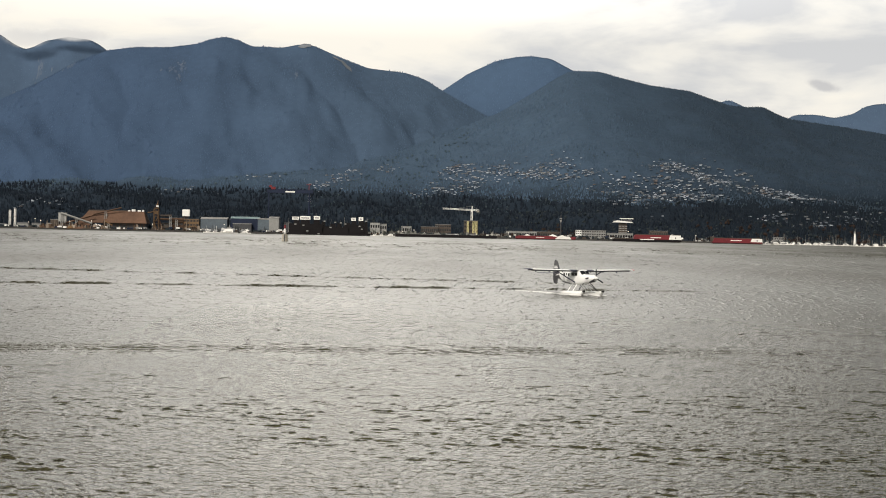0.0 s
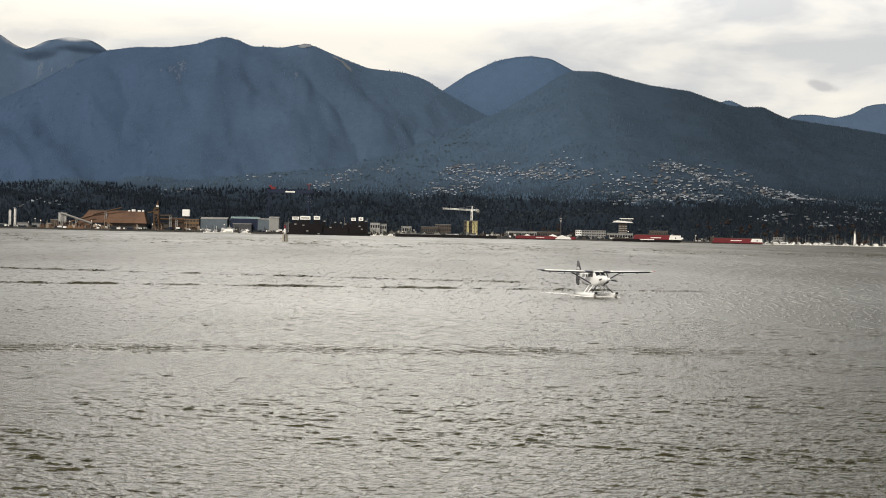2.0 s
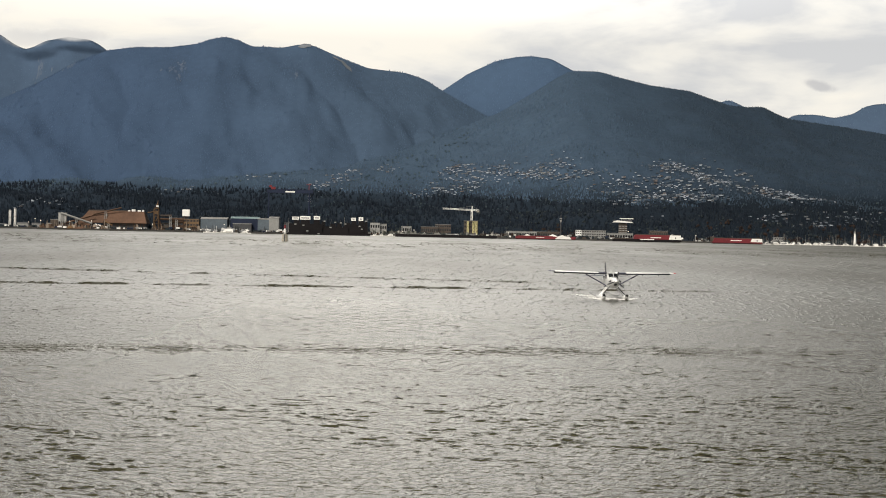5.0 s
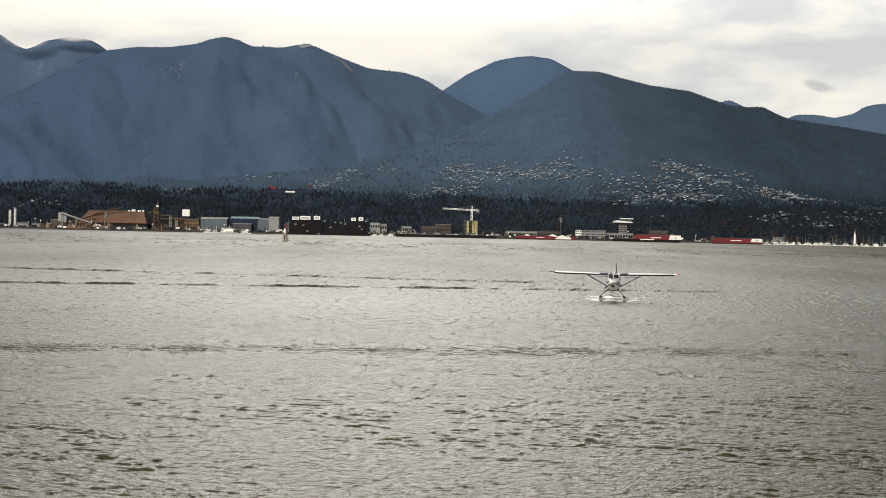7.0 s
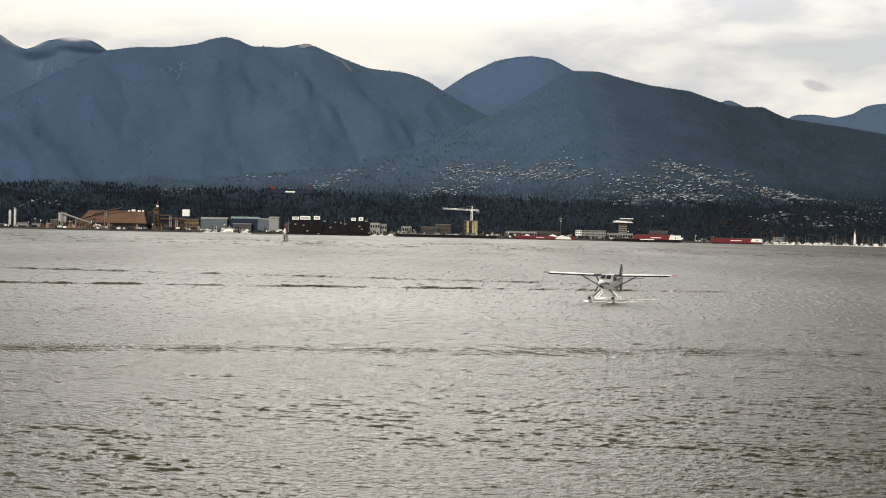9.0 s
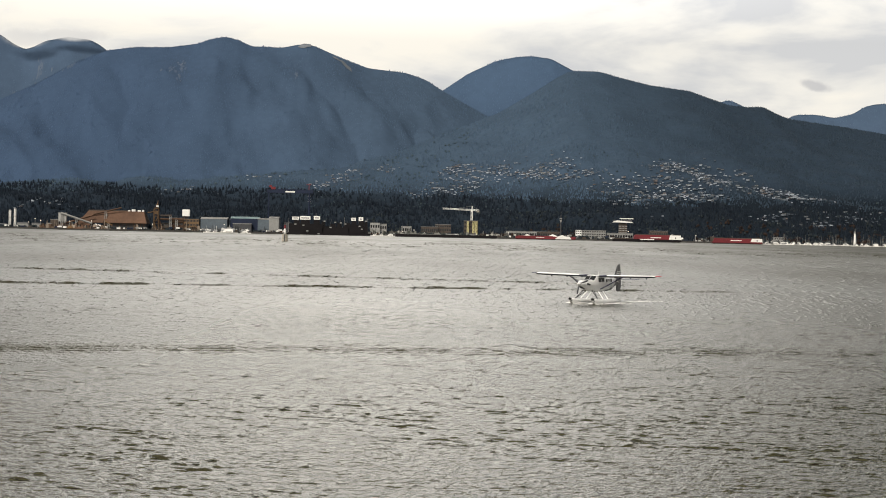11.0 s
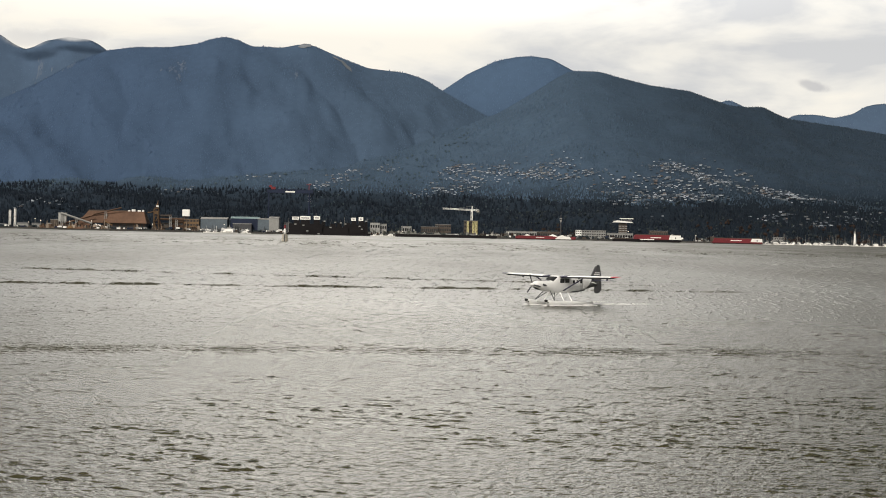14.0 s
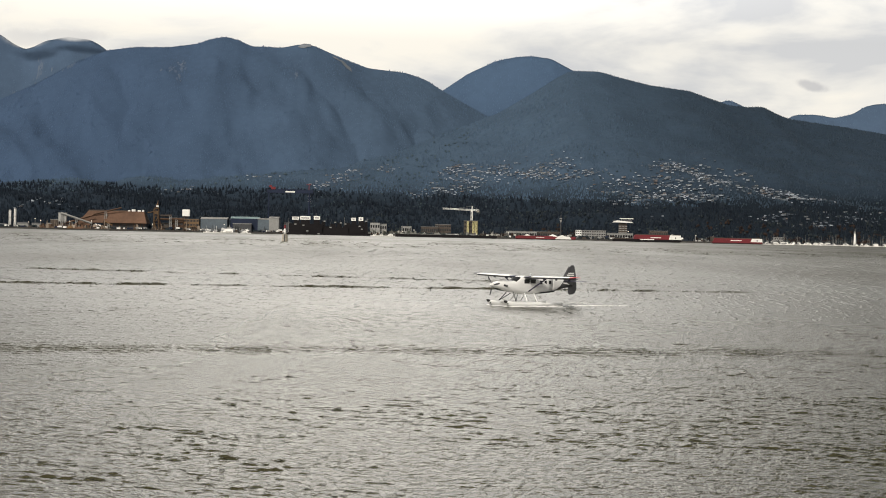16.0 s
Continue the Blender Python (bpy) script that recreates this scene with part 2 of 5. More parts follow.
def value_noise(x, y, seed=0):
    ix, iy = np.floor(x), np.floor(y)
    fx, fy = x - ix, y - iy
    fx, fy = fx * fx * (3 - 2 * fx), fy * fy * (3 - 2 * fy)
    a = lattice(ix, iy, seed) * (1 - fx) + lattice(ix + 1, iy, seed) * fx
    b = lattice(ix, iy + 1, seed) * (1 - fx) + lattice(ix + 1, iy + 1, seed) * fx
    return a * (1 - fy) + b * fy - 0.5


def fbm(x, y, octaves=4, seed=0):
    total, amp = 0.0, 1.0
    for k in range(octaves):
        total = total + amp * value_noise(x * 2 ** k + 13.7 * k, y * 2 ** k - 7.1 * k, seed + k)
        amp *= 0.5
    return total


SHORE = 2700.0


def crest(x, knots):
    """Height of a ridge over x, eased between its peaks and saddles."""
    kx, kz = knots[:, 0], knots[:, 1]
    return sum(np.interp(x + s, kx, kz) for s in (-9, -3, 3, 9)) / 4


def slope_height(x, y, knots, foot, top, power, gully):
    """A mountainside that climbs from its foot line to its crest and falls behind it."""
    s = np.clip((y - foot) / (top - foot), 0, 1.4)
    rise = np.where(s <= 1, s ** power, 1 - (s - 1) * 1.5)
    z = crest(x, knots) * rise
    bank = np.clip(s * (1 - s) * 4, 0, 1)
    spur = np.abs(fbm((x + 0.55 * (y - foot)) / 230 + 3, (y - 0.3 * x) / 420, 4, 5)) * 2 - 0.45
    return z + gully * bank * (spur + 0.5 * fbm(x / 90, y / 140, 3, 9))


# peaks and saddles of the near wooded ridge, metres east and height
NEAR_RIDGE = np.array([
    (-1332, 127), (-1156, 131), (-568, 161), (-275, 189), (-70, 237), (46, 284),
    (134, 318), (221, 371), (286, 414), (322, 433), (395, 433), (455, 417),
    (528, 400), (631, 387), (735, 352), (779, 348), (823, 350), (865, 329),
    (897, 319), (1015, 304), (1145, 285), (1340, 245)])


def hillside(x, y):
    z = slope_height(x, y, NEAR_RIDGE, 2720.0, 4300.0, 1.55, 26.0)
    return z + 2.2 * np.clip((y - SHORE) / 6.0, -0.6, 1)


# ---------- mountains and wooded slopes ----------
def stand(c, lo=0.80, hi=1.22):
    """Stops for a wood of one mean tone: shaded hollows, the usual crowns, paler stands."""
    return [(0.32, tuple(q * lo for q in c)), (0.50, c), (0.66, tuple(q * hi for q in c)), (0.82, tuple(q * hi * 1.25 for q in c))]


# distance haze is painted into these base tones, bluer and paler further off
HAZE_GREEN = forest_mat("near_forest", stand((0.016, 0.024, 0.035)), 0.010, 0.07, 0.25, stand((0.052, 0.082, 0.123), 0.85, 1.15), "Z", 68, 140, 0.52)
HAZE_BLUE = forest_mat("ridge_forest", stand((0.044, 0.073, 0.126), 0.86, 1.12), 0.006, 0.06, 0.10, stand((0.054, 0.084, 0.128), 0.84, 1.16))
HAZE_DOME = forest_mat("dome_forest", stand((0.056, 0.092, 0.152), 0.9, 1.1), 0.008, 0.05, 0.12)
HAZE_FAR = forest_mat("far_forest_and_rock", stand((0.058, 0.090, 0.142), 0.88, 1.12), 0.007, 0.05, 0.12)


def mountain(name, knots, foot, top, power, gully, material, x0, x1, step, label):
    xs = np.arange(x0, x1, step)
    ys = np.concatenate([np.linspace(foot, top - 60, 56), np.linspace(top - 55, top + 25, 17), np.linspace(top + 40, top + 240, 6)])
    X, Y = np.meshgrid(xs, ys)
    Z = slope_height(X, Y, knots, foot, top, power, gully)
    ob = grid_mesh(name, xs, ys, Z, material)
    return tagged(ob, label, "mountain", kind="structure")


LONG_RIDGE = np.array([
    (-1412, 285), (-1227, 349), (-1134, 391), (-1026, 453), (-934, 490), (-856, 500), (-763, 502),
    (-686, 513), (-652, 526), (-609, 534), (-571, 524), (-538, 509), (-453, 507), (-406, 517), (-372, 516),
    (-297, 485), (-219, 456), (-110, 444), (-55, 426), (-11, 398), (110, 332), (267, 281),
    (486, 231), (797, 199), (1420, 165)])
DOME = np.array([
    (-300, 245), (-110, 345), (-11, 409), (63, 460), (142, 497), (198, 509), (238, 512), (294, 506),
    (350, 477), (431, 436), (577, 359), (819, 268)])
CLOUDED_PEAKS = np.array([
    (-1557, 590), (-1408, 590), (-1308, 561), (-1266, 533), (-1233, 518), (-1205, 528), (-1176, 544), (-1110, 557),
    (-1044, 550), (-1014, 535), (-990, 516), (-910, 472), (-759, 376)])
FAR_RIGHT = np.array([
    (713, 349), (781, 391), (810, 410), (832, 412), (860, 400), (919, 368), (994, 358),
    (1018, 373), (1076, 376), (1139, 367), (1191, 380), (1224, 401), (1257, 410), (1339, 413), (1537, 440)])

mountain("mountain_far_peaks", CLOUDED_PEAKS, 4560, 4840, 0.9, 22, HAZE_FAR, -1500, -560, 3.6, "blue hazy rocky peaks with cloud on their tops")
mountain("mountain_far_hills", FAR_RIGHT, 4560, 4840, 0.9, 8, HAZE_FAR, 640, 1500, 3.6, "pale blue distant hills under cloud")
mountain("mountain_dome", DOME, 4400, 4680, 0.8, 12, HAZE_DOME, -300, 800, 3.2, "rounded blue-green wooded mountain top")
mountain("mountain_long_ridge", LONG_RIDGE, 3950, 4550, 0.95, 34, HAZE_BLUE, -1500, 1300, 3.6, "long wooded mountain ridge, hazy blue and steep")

# the near side: shore flat, town slope and wooded ridge in one sheet
_xs = np.arange(-1320, 1320, 4.0)
_ys = np.concatenate([[2640, 2690, SHORE - 4, SHORE, SHORE + 4, SHORE + 8], np.linspace(SHORE + 20, 4230, 90), np.linspace(4240, 4330, 18), np.linspace(4350, 4540, 6)])
_X, _Y = np.meshgrid(_xs, _ys)
_Z = np.where(_Y < SHORE - 3, -3.0, hillside(_X, _Y))
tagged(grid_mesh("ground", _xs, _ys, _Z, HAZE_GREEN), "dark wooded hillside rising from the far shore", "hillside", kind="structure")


def firs(name, x, y, z, h, slim, material, label, seed, tiers=1):
    """A wood of spruce and fir: ragged five-sided crowns, one or two tiers to a tree."""
    g = np.random.default_rng(seed)
    co, tri, n = [], [], 0
    for k in range(tiers):
        m = len(x)
        r = h * slim * g.uniform(0.75, 1.3, m) * (1 - 0.32 * k)
        low = z + h * (0.36 * k)
        tip = z + h * (1.0 if k == tiers - 1 else 0.66)
        ph = g.uniform(0, 6.28, m)
        for i in range(5):
            q = r * g.uniform(0.65, 1.25, m)
            co.append(np.stack([x + q * np.cos(ph + i * 1.2566), y + q * np.sin(ph + i * 1.2566), low - g.uniform(0, 0.08, m) * h], -1))
        co.append(np.stack([x + g.uniform(-0.15, 0.15, m) * r, y, tip], -1))
        j = np.arange(m)
        for i in range(5):
            tri.append(np.stack([n + i * m + j, n + (i + 1) % 5 * m + j, n + 5 * m + j], -1))
        n += 6 * m
    ob = sheet(name, np.concatenate(co), np.concatenate(tri), material)
    ob.data.polygons.foreach_set("use_smooth", np.zeros(len(ob.data.polygons), bool))
    return tagged(ob, label, "trees", kind="stuff")


def tones(c, spread=0.14):
    return [tuple(q * k for q in c) for k in (1 - spread, 1.0, 1 + 1.3 * spread)]


def ridge_wood(knots, foot, top, power, gully, x0, x1, on_slope, on_crest, h0, h1, material, label, seed):
    """Conifers over a mountainside, thick along its crest."""
    g = np.random.default_rng(seed)
    x = g.uniform(x0, x1, on_slope + on_crest)
    y = np.concatenate([g.uniform(foot, top - 5, on_slope), top - np.abs(g.normal(0, 5, on_crest))])
    keep = (np.abs(x) < 0.285 * y) & (fbm(x / 70, y / 90, 3, seed) > -0.42)
    x, y = x[keep], y[keep]
    z = slope_height(x, y, knots, foot, top, power, gully) - 1.0
    clump = np.clip(1 + 0.8 * fbm(x / 16, y / 40, 3, seed + 5), 0.5, 1.7)
    firs("conifer_wood", x, y, z, g.uniform(h0, h1, len(x)) * clump, 0.24, material, label, seed)


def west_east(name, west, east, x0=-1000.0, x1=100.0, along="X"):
    """Needles whose painted haze changes along the hills, each tree its own shade."""
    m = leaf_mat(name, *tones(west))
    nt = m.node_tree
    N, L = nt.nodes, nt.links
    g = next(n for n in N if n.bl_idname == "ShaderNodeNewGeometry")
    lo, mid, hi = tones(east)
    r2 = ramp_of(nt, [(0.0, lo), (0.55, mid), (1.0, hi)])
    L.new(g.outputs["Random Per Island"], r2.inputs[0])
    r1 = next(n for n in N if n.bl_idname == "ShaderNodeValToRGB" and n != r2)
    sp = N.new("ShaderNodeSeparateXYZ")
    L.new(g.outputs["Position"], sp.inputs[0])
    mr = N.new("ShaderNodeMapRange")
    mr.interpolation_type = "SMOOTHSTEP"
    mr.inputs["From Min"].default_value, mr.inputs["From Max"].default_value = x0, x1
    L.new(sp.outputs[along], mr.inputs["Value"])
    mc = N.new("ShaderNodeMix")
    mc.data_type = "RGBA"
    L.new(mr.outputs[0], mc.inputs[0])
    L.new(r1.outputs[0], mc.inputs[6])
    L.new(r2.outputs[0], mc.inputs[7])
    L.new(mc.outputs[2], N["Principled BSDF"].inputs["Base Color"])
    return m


# these trees carry painted haze too, to match the ground they stand on
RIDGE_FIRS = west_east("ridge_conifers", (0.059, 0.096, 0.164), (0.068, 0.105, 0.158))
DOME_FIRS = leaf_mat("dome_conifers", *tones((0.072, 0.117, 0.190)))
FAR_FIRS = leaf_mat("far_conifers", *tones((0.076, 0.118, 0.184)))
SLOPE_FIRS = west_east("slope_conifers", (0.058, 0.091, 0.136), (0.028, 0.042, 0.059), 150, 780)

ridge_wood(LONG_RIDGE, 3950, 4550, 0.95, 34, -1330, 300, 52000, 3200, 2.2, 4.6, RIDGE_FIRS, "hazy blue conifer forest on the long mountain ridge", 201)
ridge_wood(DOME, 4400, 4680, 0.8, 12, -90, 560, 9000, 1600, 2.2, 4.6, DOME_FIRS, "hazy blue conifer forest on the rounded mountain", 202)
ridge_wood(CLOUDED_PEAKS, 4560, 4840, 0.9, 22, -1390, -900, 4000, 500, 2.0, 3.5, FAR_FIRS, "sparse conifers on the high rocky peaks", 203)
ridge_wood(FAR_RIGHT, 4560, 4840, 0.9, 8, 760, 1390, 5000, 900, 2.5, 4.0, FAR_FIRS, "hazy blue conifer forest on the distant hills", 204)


def slope_wood(count, seed, x0, x1, y0, y1, h0, h1, slim, side, material, label, tiers=1, cut=-0.5):
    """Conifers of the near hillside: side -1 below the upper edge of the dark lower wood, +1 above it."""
    g = np.random.default_rng(seed)
    x, y = g.uniform(x0, x1, count), g.uniform(y0, y1, count)
    z = hillside(x, y)
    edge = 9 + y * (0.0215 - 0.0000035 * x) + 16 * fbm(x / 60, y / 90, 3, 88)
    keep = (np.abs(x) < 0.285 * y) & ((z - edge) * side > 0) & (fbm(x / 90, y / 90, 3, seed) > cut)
    x, y, z = x[keep], y[keep], z[keep]
    firs("conifer_wood", x, y, z - 1.0, g.uniform(h0, h1, len(x)) * np.clip(1 + 0.7 * fbm(x / 40, y / 60, 2, seed + 3), 0.6, 1.5), slim, material, label, seed, tiers)


# painted haze steps in here: dark trees below, paler blue ones above
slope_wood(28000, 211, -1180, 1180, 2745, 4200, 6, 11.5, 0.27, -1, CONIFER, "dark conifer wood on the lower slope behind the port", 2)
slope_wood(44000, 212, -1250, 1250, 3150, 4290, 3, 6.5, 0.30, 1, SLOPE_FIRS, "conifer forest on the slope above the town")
_g = np.random.default_rng(213)
_cx = _g.uniform(-80, 1250, 2600)
_cy = 4300 - np.abs(_g.normal(0, 4, 2600))
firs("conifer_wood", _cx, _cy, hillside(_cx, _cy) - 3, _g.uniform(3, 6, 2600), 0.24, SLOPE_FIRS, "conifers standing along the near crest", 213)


def crowns(spots, rng):
    """Broad-leaved trees: several ragged clumps of foliage each."""
    base = bmesh.new()
    bmesh.ops.create_icosphere(base, subdivisions=1, radius=1.0)
    bv = np.array([v.co[:] for v in base.verts])
    bf = np.array([[v.index for v in f.verts] for f in base.faces])
    base.free()
    co, tri, n = [], [], 0
    for x, y, z, h in spots:
        for k in range(5):
            r = h * rng.uniform(0.16, 0.30)
            c = np.array((x + rng.uniform(-.3, .3) * h, y + rng.uniform(-.3, .3) * h, z + h * rng.uniform(0.35, 0.85)))
            jit = 1 + np.array([[rng.uniform(-.3, .3)] for _ in range(len(bv))])
            co.append(bv * r * jit + c)
            tri.append(bf + n)
            n += len(bv)
    return np.concatenate(co), np.concatenate(tri)


def plant(name, maker, material, count, seed, x0, x1, y0, y1, h0, h1, cut, label):
    rng = random.Random(seed)
    xs = np.array([rng.uniform(x0, x1) for _ in range(count)])
    ys = np.array([rng.uniform(y0, y1) for _ in range(count)])
    keep = (fbm(xs / 120, ys / 120, 3, seed) > cut) & (np.abs(xs) < 0.29 * ys)
    xs, ys = xs[keep], ys[keep]
    zs = hillside(xs, ys)
    co, tri = maker([(x, y, z - 1, rng.uniform(h0, h1)) for x, y, z in zip(xs, ys, zs)], rng)
    ob = sheet(name, co, tri, material)
    ob.data.polygons.foreach_set("use_smooth", np.zeros(len(tri), bool))
    return tagged(ob, label, "trees", kind="stuff")


plant("broadleaf_wood", crowns, BROADLEAF, 1500, 13, -900, 950, 2740, 3200, 4, 8, -0.15, "green and olive broad-leaved trees among the houses")
plant("autumn_trees", crowns, AUTUMN, 420, 14, 150, 800, 2720, 3000, 6, 11, 0.02, "red-brown autumn trees beside the shore buildings")


# green crowns with blue haze mixed into their colour
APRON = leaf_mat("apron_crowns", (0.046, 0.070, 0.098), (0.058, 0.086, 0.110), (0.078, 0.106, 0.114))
plant("broadleaf_wood", crowns, APRON, 1000, 21, -1150, 60, 3700, 4290, 3, 7, -0.02, "pale green broad-leaved stands, tinted with haze, at the foot of the mountain")


# garden greens shifted to the hazed tone of the slope
TOWN_LEAF = leaf_mat("town_crowns", (0.032, 0.048, 0.064), (0.043, 0.063, 0.078), (0.062, 0.080, 0.080))
plant("broadleaf_wood", crowns, TOWN_LEAF, 1500, 22, -300, 1000, 3150, 3700, 2.5, 5.5, -0.1, "green and olive garden trees, tinted with haze, among the hillside houses")


def rock_face(x, y, w, d, count, seed):
    """Bare pale crags that break through the mountain forest."""
    rng = random.Random(seed)
    co, tri = [], []
    for _ in range(count):
        cx, cy = x + rng.gauss(0, 0.5) * w, y + rng.gauss(0, 0.5) * d
        k = rng.uniform(0.5, 1.4)
        n = len(co)
        for i in range(6):
            a = i * 1.047
            px, py = cx + k * rng.uniform(1.0, 3.6) * math.cos(a), cy + k * rng.uniform(1.5, 6.5) * math.sin(a)
            co.append((px, py, crag_base(px, py) + 1.2))
        co.append((cx, cy, crag_base(cx, cy) + 1.6 + rng.uniform(0.2, 0.8)))
        tri += [(n + i, n + (i + 1) % 6, n + 6) for i in range(6)]
    ob = sheet("rock_face", np.array(co), np.array(tri), CRAG)
    ob.data.polygons.foreach_set("use_smooth", np.zeros(len(tri), bool))
    tagged(ob, "pale bare crags breaking through the mountain forest", "rock", kind="stuff")


def crag_base(x, y):
    if y < 4556:
        return float(slope_height(np.array(x), np.array(y), LONG_RIDGE, 3950, 4550, 0.95, 34))
    return float(slope_height(np.array(x), np.array(y), CLOUDED_PEAKS, 4560, 4840, 0.9, 22))


# pale rock with the blue haze of its slope painted in
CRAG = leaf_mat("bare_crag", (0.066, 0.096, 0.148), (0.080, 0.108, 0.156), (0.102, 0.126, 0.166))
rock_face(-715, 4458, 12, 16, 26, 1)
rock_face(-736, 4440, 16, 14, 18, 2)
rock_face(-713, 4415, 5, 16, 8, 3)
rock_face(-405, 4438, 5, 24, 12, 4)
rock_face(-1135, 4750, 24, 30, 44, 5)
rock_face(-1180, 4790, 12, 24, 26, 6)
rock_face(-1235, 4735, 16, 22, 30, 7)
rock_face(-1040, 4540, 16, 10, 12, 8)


def clearing(x, y, w, d, lean):
    """A pale mown run on the mountainside."""
    us, vs = np.linspace(-1, 1, 9), np.linspace(-1, 1, 13)
    U, V = np.meshgrid(us, vs)
    X = x + U * w * (1 + 0.5 * value_noise(V * 3, U * 2, 8)) * (1 - 0.7 * np.abs(V) ** 2) + lean * V
    Y = y + V * d
    Z = slope_height(X, Y, LONG_RIDGE, 3950, 4550, 0.95, 34) + 3.0
    ob = grid_mesh("clearing", us, vs, Z, CLEARING, X, Y)
    tagged(ob, "pale bare ski run cut through mountain forest", "clearing", kind="structure")


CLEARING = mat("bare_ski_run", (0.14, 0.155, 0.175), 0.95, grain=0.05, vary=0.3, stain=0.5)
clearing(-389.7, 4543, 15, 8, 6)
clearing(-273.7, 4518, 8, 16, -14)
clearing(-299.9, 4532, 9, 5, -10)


def cloud_mat(name, tone, most):
    m = bpy.data.materials.new(name)
    m.use_nodes = True
    nt = m.node_tree
    N, L = nt.nodes, nt.links
    N.clear()
    out = N.new("ShaderNodeOutputMaterial")
    co = N.new("ShaderNodeTexCoord")
    gr = N.new("ShaderNodeTexGradient")
    gr.gradient_type = "SPHERICAL"
    mp = N.new("ShaderNodeMapping")
    mp.inputs["Location"].default_value = (-1, -1, 0)
    mp.inputs["Scale"].default_value = (2, 2, 0)
    L.new(co.outputs["Generated"], mp.inputs[0])
    L.new(mp.outputs[0], gr.inputs[0])
    n = N.new("ShaderNodeTexNoise")
    n.inputs["Scale"].default_value, n.inputs["Detail"].default_value = 0.016, 6
    L.new(co.outputs["Object"], n.inputs[0])
    mul = N.new("ShaderNodeMath")
    mul.operation = "MULTIPLY"
    L.new(gr.outputs["Fac"], mul.inputs[0])
    L.new(n.outputs[0], mul.inputs[1])
    r = N.new("ShaderNodeMapRange")
    r.interpolation_type = "SMOOTHSTEP"
    r.inputs["From Min"].default_value, r.inputs["From Max"].default_value = 0.08, 0.34
    r.inputs["To Max"].default_value = most
    L.new(mul.outputs[0], r.inputs["Value"])
    tr = N.new("ShaderNodeBsdfTransparent")
    em = N.new("ShaderNodeEmission")
    em.inputs[0].default_value = (*tone, 1)
    mix = N.new("ShaderNodeMixShader")
    L.new(r.outputs[0], mix.inputs[0])
    L.new(tr.outputs[0], mix.inputs[1])
    L.new(em.outputs[0], mix.inputs[2])
    L.new(mix.outputs[0], out.inputs[0])
    return m


CLOUD = cloud_mat("cloud_vapour", (0.74, 0.735, 0.72), 0.75)
GREY_CLOUD = cloud_mat("grey_cloud_vapour", (0.50, 0.51, 0.54), 0.7)


def cloud(x, y, z, w, h, tilt, label, vapour=None):
    """A drifting bank of cloud: a thin billowed sheet of vapour."""
    us, vs = np.linspace(-w / 2, w / 2, 25), np.linspace(-h / 2, h / 2, 11)
    U, V = np.meshgrid(us, vs)
    ob = grid_mesh("cloud", us, vs, 8 * fbm(U / 60, V / 30, 3, 77), vapour or CLOUD)
    ob.matrix_basis = pose(x, y, z, 90, tilt, 0)
    return tagged(ob, label, "cloud", kind="structure")


cloud(-1080.0, 4780, 556.6, 290, 50, 0, "pale cloud bank wrapped over the mountain top")
cloud(-1216.6, 4770, 546.1, 190, 80, 0, "pale cloud bank between the mountain peaks")
small_cloud = cloud(1117.2, 4900, 466.5, 150, 48, 10, "small grey drifting cloud", GREY_CLOUD)

plant("shore_trees", crowns, BROADLEAF, 620, 16, -120, 700, 2699, 2716, 3.5, 7.5, -0.12, "dark green trees and bushes along the shore")
plant("shore_trees", crowns, AUTUMN, 240, 17, -120, 700, 2706, 2740, 5, 9, -0.05, "brownish trees along the shore road")


plant("shore_trees", crowns, BROADLEAF, 450, 23, -790, -120, 2703, 2711, 3.5, 6.5, -0.25, "dark scrub along the wharf edge")


def yard_clutter(x0, x1, count, seed, shades, tall, label):
    """Stacked goods, pipes, plant and parked machines of the yards, too small to tell apart."""
    rng = random.Random(seed)
    co, quads = [], []
    for _ in range(count):
        x, y = rng.uniform(x0, x1), rng.uniform(2700, 2706)
        if float(fbm(np.array(x / 18), np.array(0.5), 2, seed)) < -0.12:
            continue
        w, d, h = rng.uniform(0.4, 2.6), rng.uniform(0.5, 1.5), rng.uniform(0.6, tall) * rng.choice((0.4, 0.7, 1.0))
        if rng.random() < 0.25:
            w, h = 0.3, h * 1.9
        z, n = 2.6, len(co)
        for zz, f in ((z, 1.0), (z + h * 0.8, 1.0), (z + h, rng.uniform(0.3, 1.0))):
            co += [(x - w * f, y - d, zz), (x + w * f, y - d, zz), (x + w * f, y + d, zz), (x - w * f, y + d, zz)]
        for k in (0, 4):
            quads += [(n + k + i, n + k + (i + 1) % 4, n + k + 4 + (i + 1) % 4, n + k + 4 + i) for i in range(4)]
        quads.append((n + 8, n + 9, n + 10, n + 11))
    ob = sheet("yard_goods", np.array(co), np.array(quads), leaf_mat("yard_goods_tones", *shades))
    ob.data.polygons.foreach_set("use_smooth", np.zeros(len(quads), bool))
    tagged(ob, label, "goods", kind="stuff")


yard_clutter(-660, -400, 420, 31, ((0.03, 0.025, 0.022), (0.10, 0.065, 0.045), (0.34, 0.29, 0.24)), 9, "brown and ochre plant and goods on the ore wharf")
yard_clutter(-400, -270, 240, 32, ((0.03, 0.035, 0.04), (0.14, 0.15, 0.16), (0.62, 0.62, 0.62)), 6, "white and grey boats, goods and machines before the sheds")
yard_clutter(-130, 130, 420, 33, ((0.03, 0.035, 0.03), (0.11, 0.11, 0.10), (0.42, 0.41, 0.38)), 8, "grey and olive goods and low buildings along the shore")
yard_clutter(130, 560, 420, 34, ((0.03, 0.03, 0.03), (0.10, 0.10, 0.10), (0.45, 0.45, 0.44)), 6, "grey goods and parked machines along the shore road")


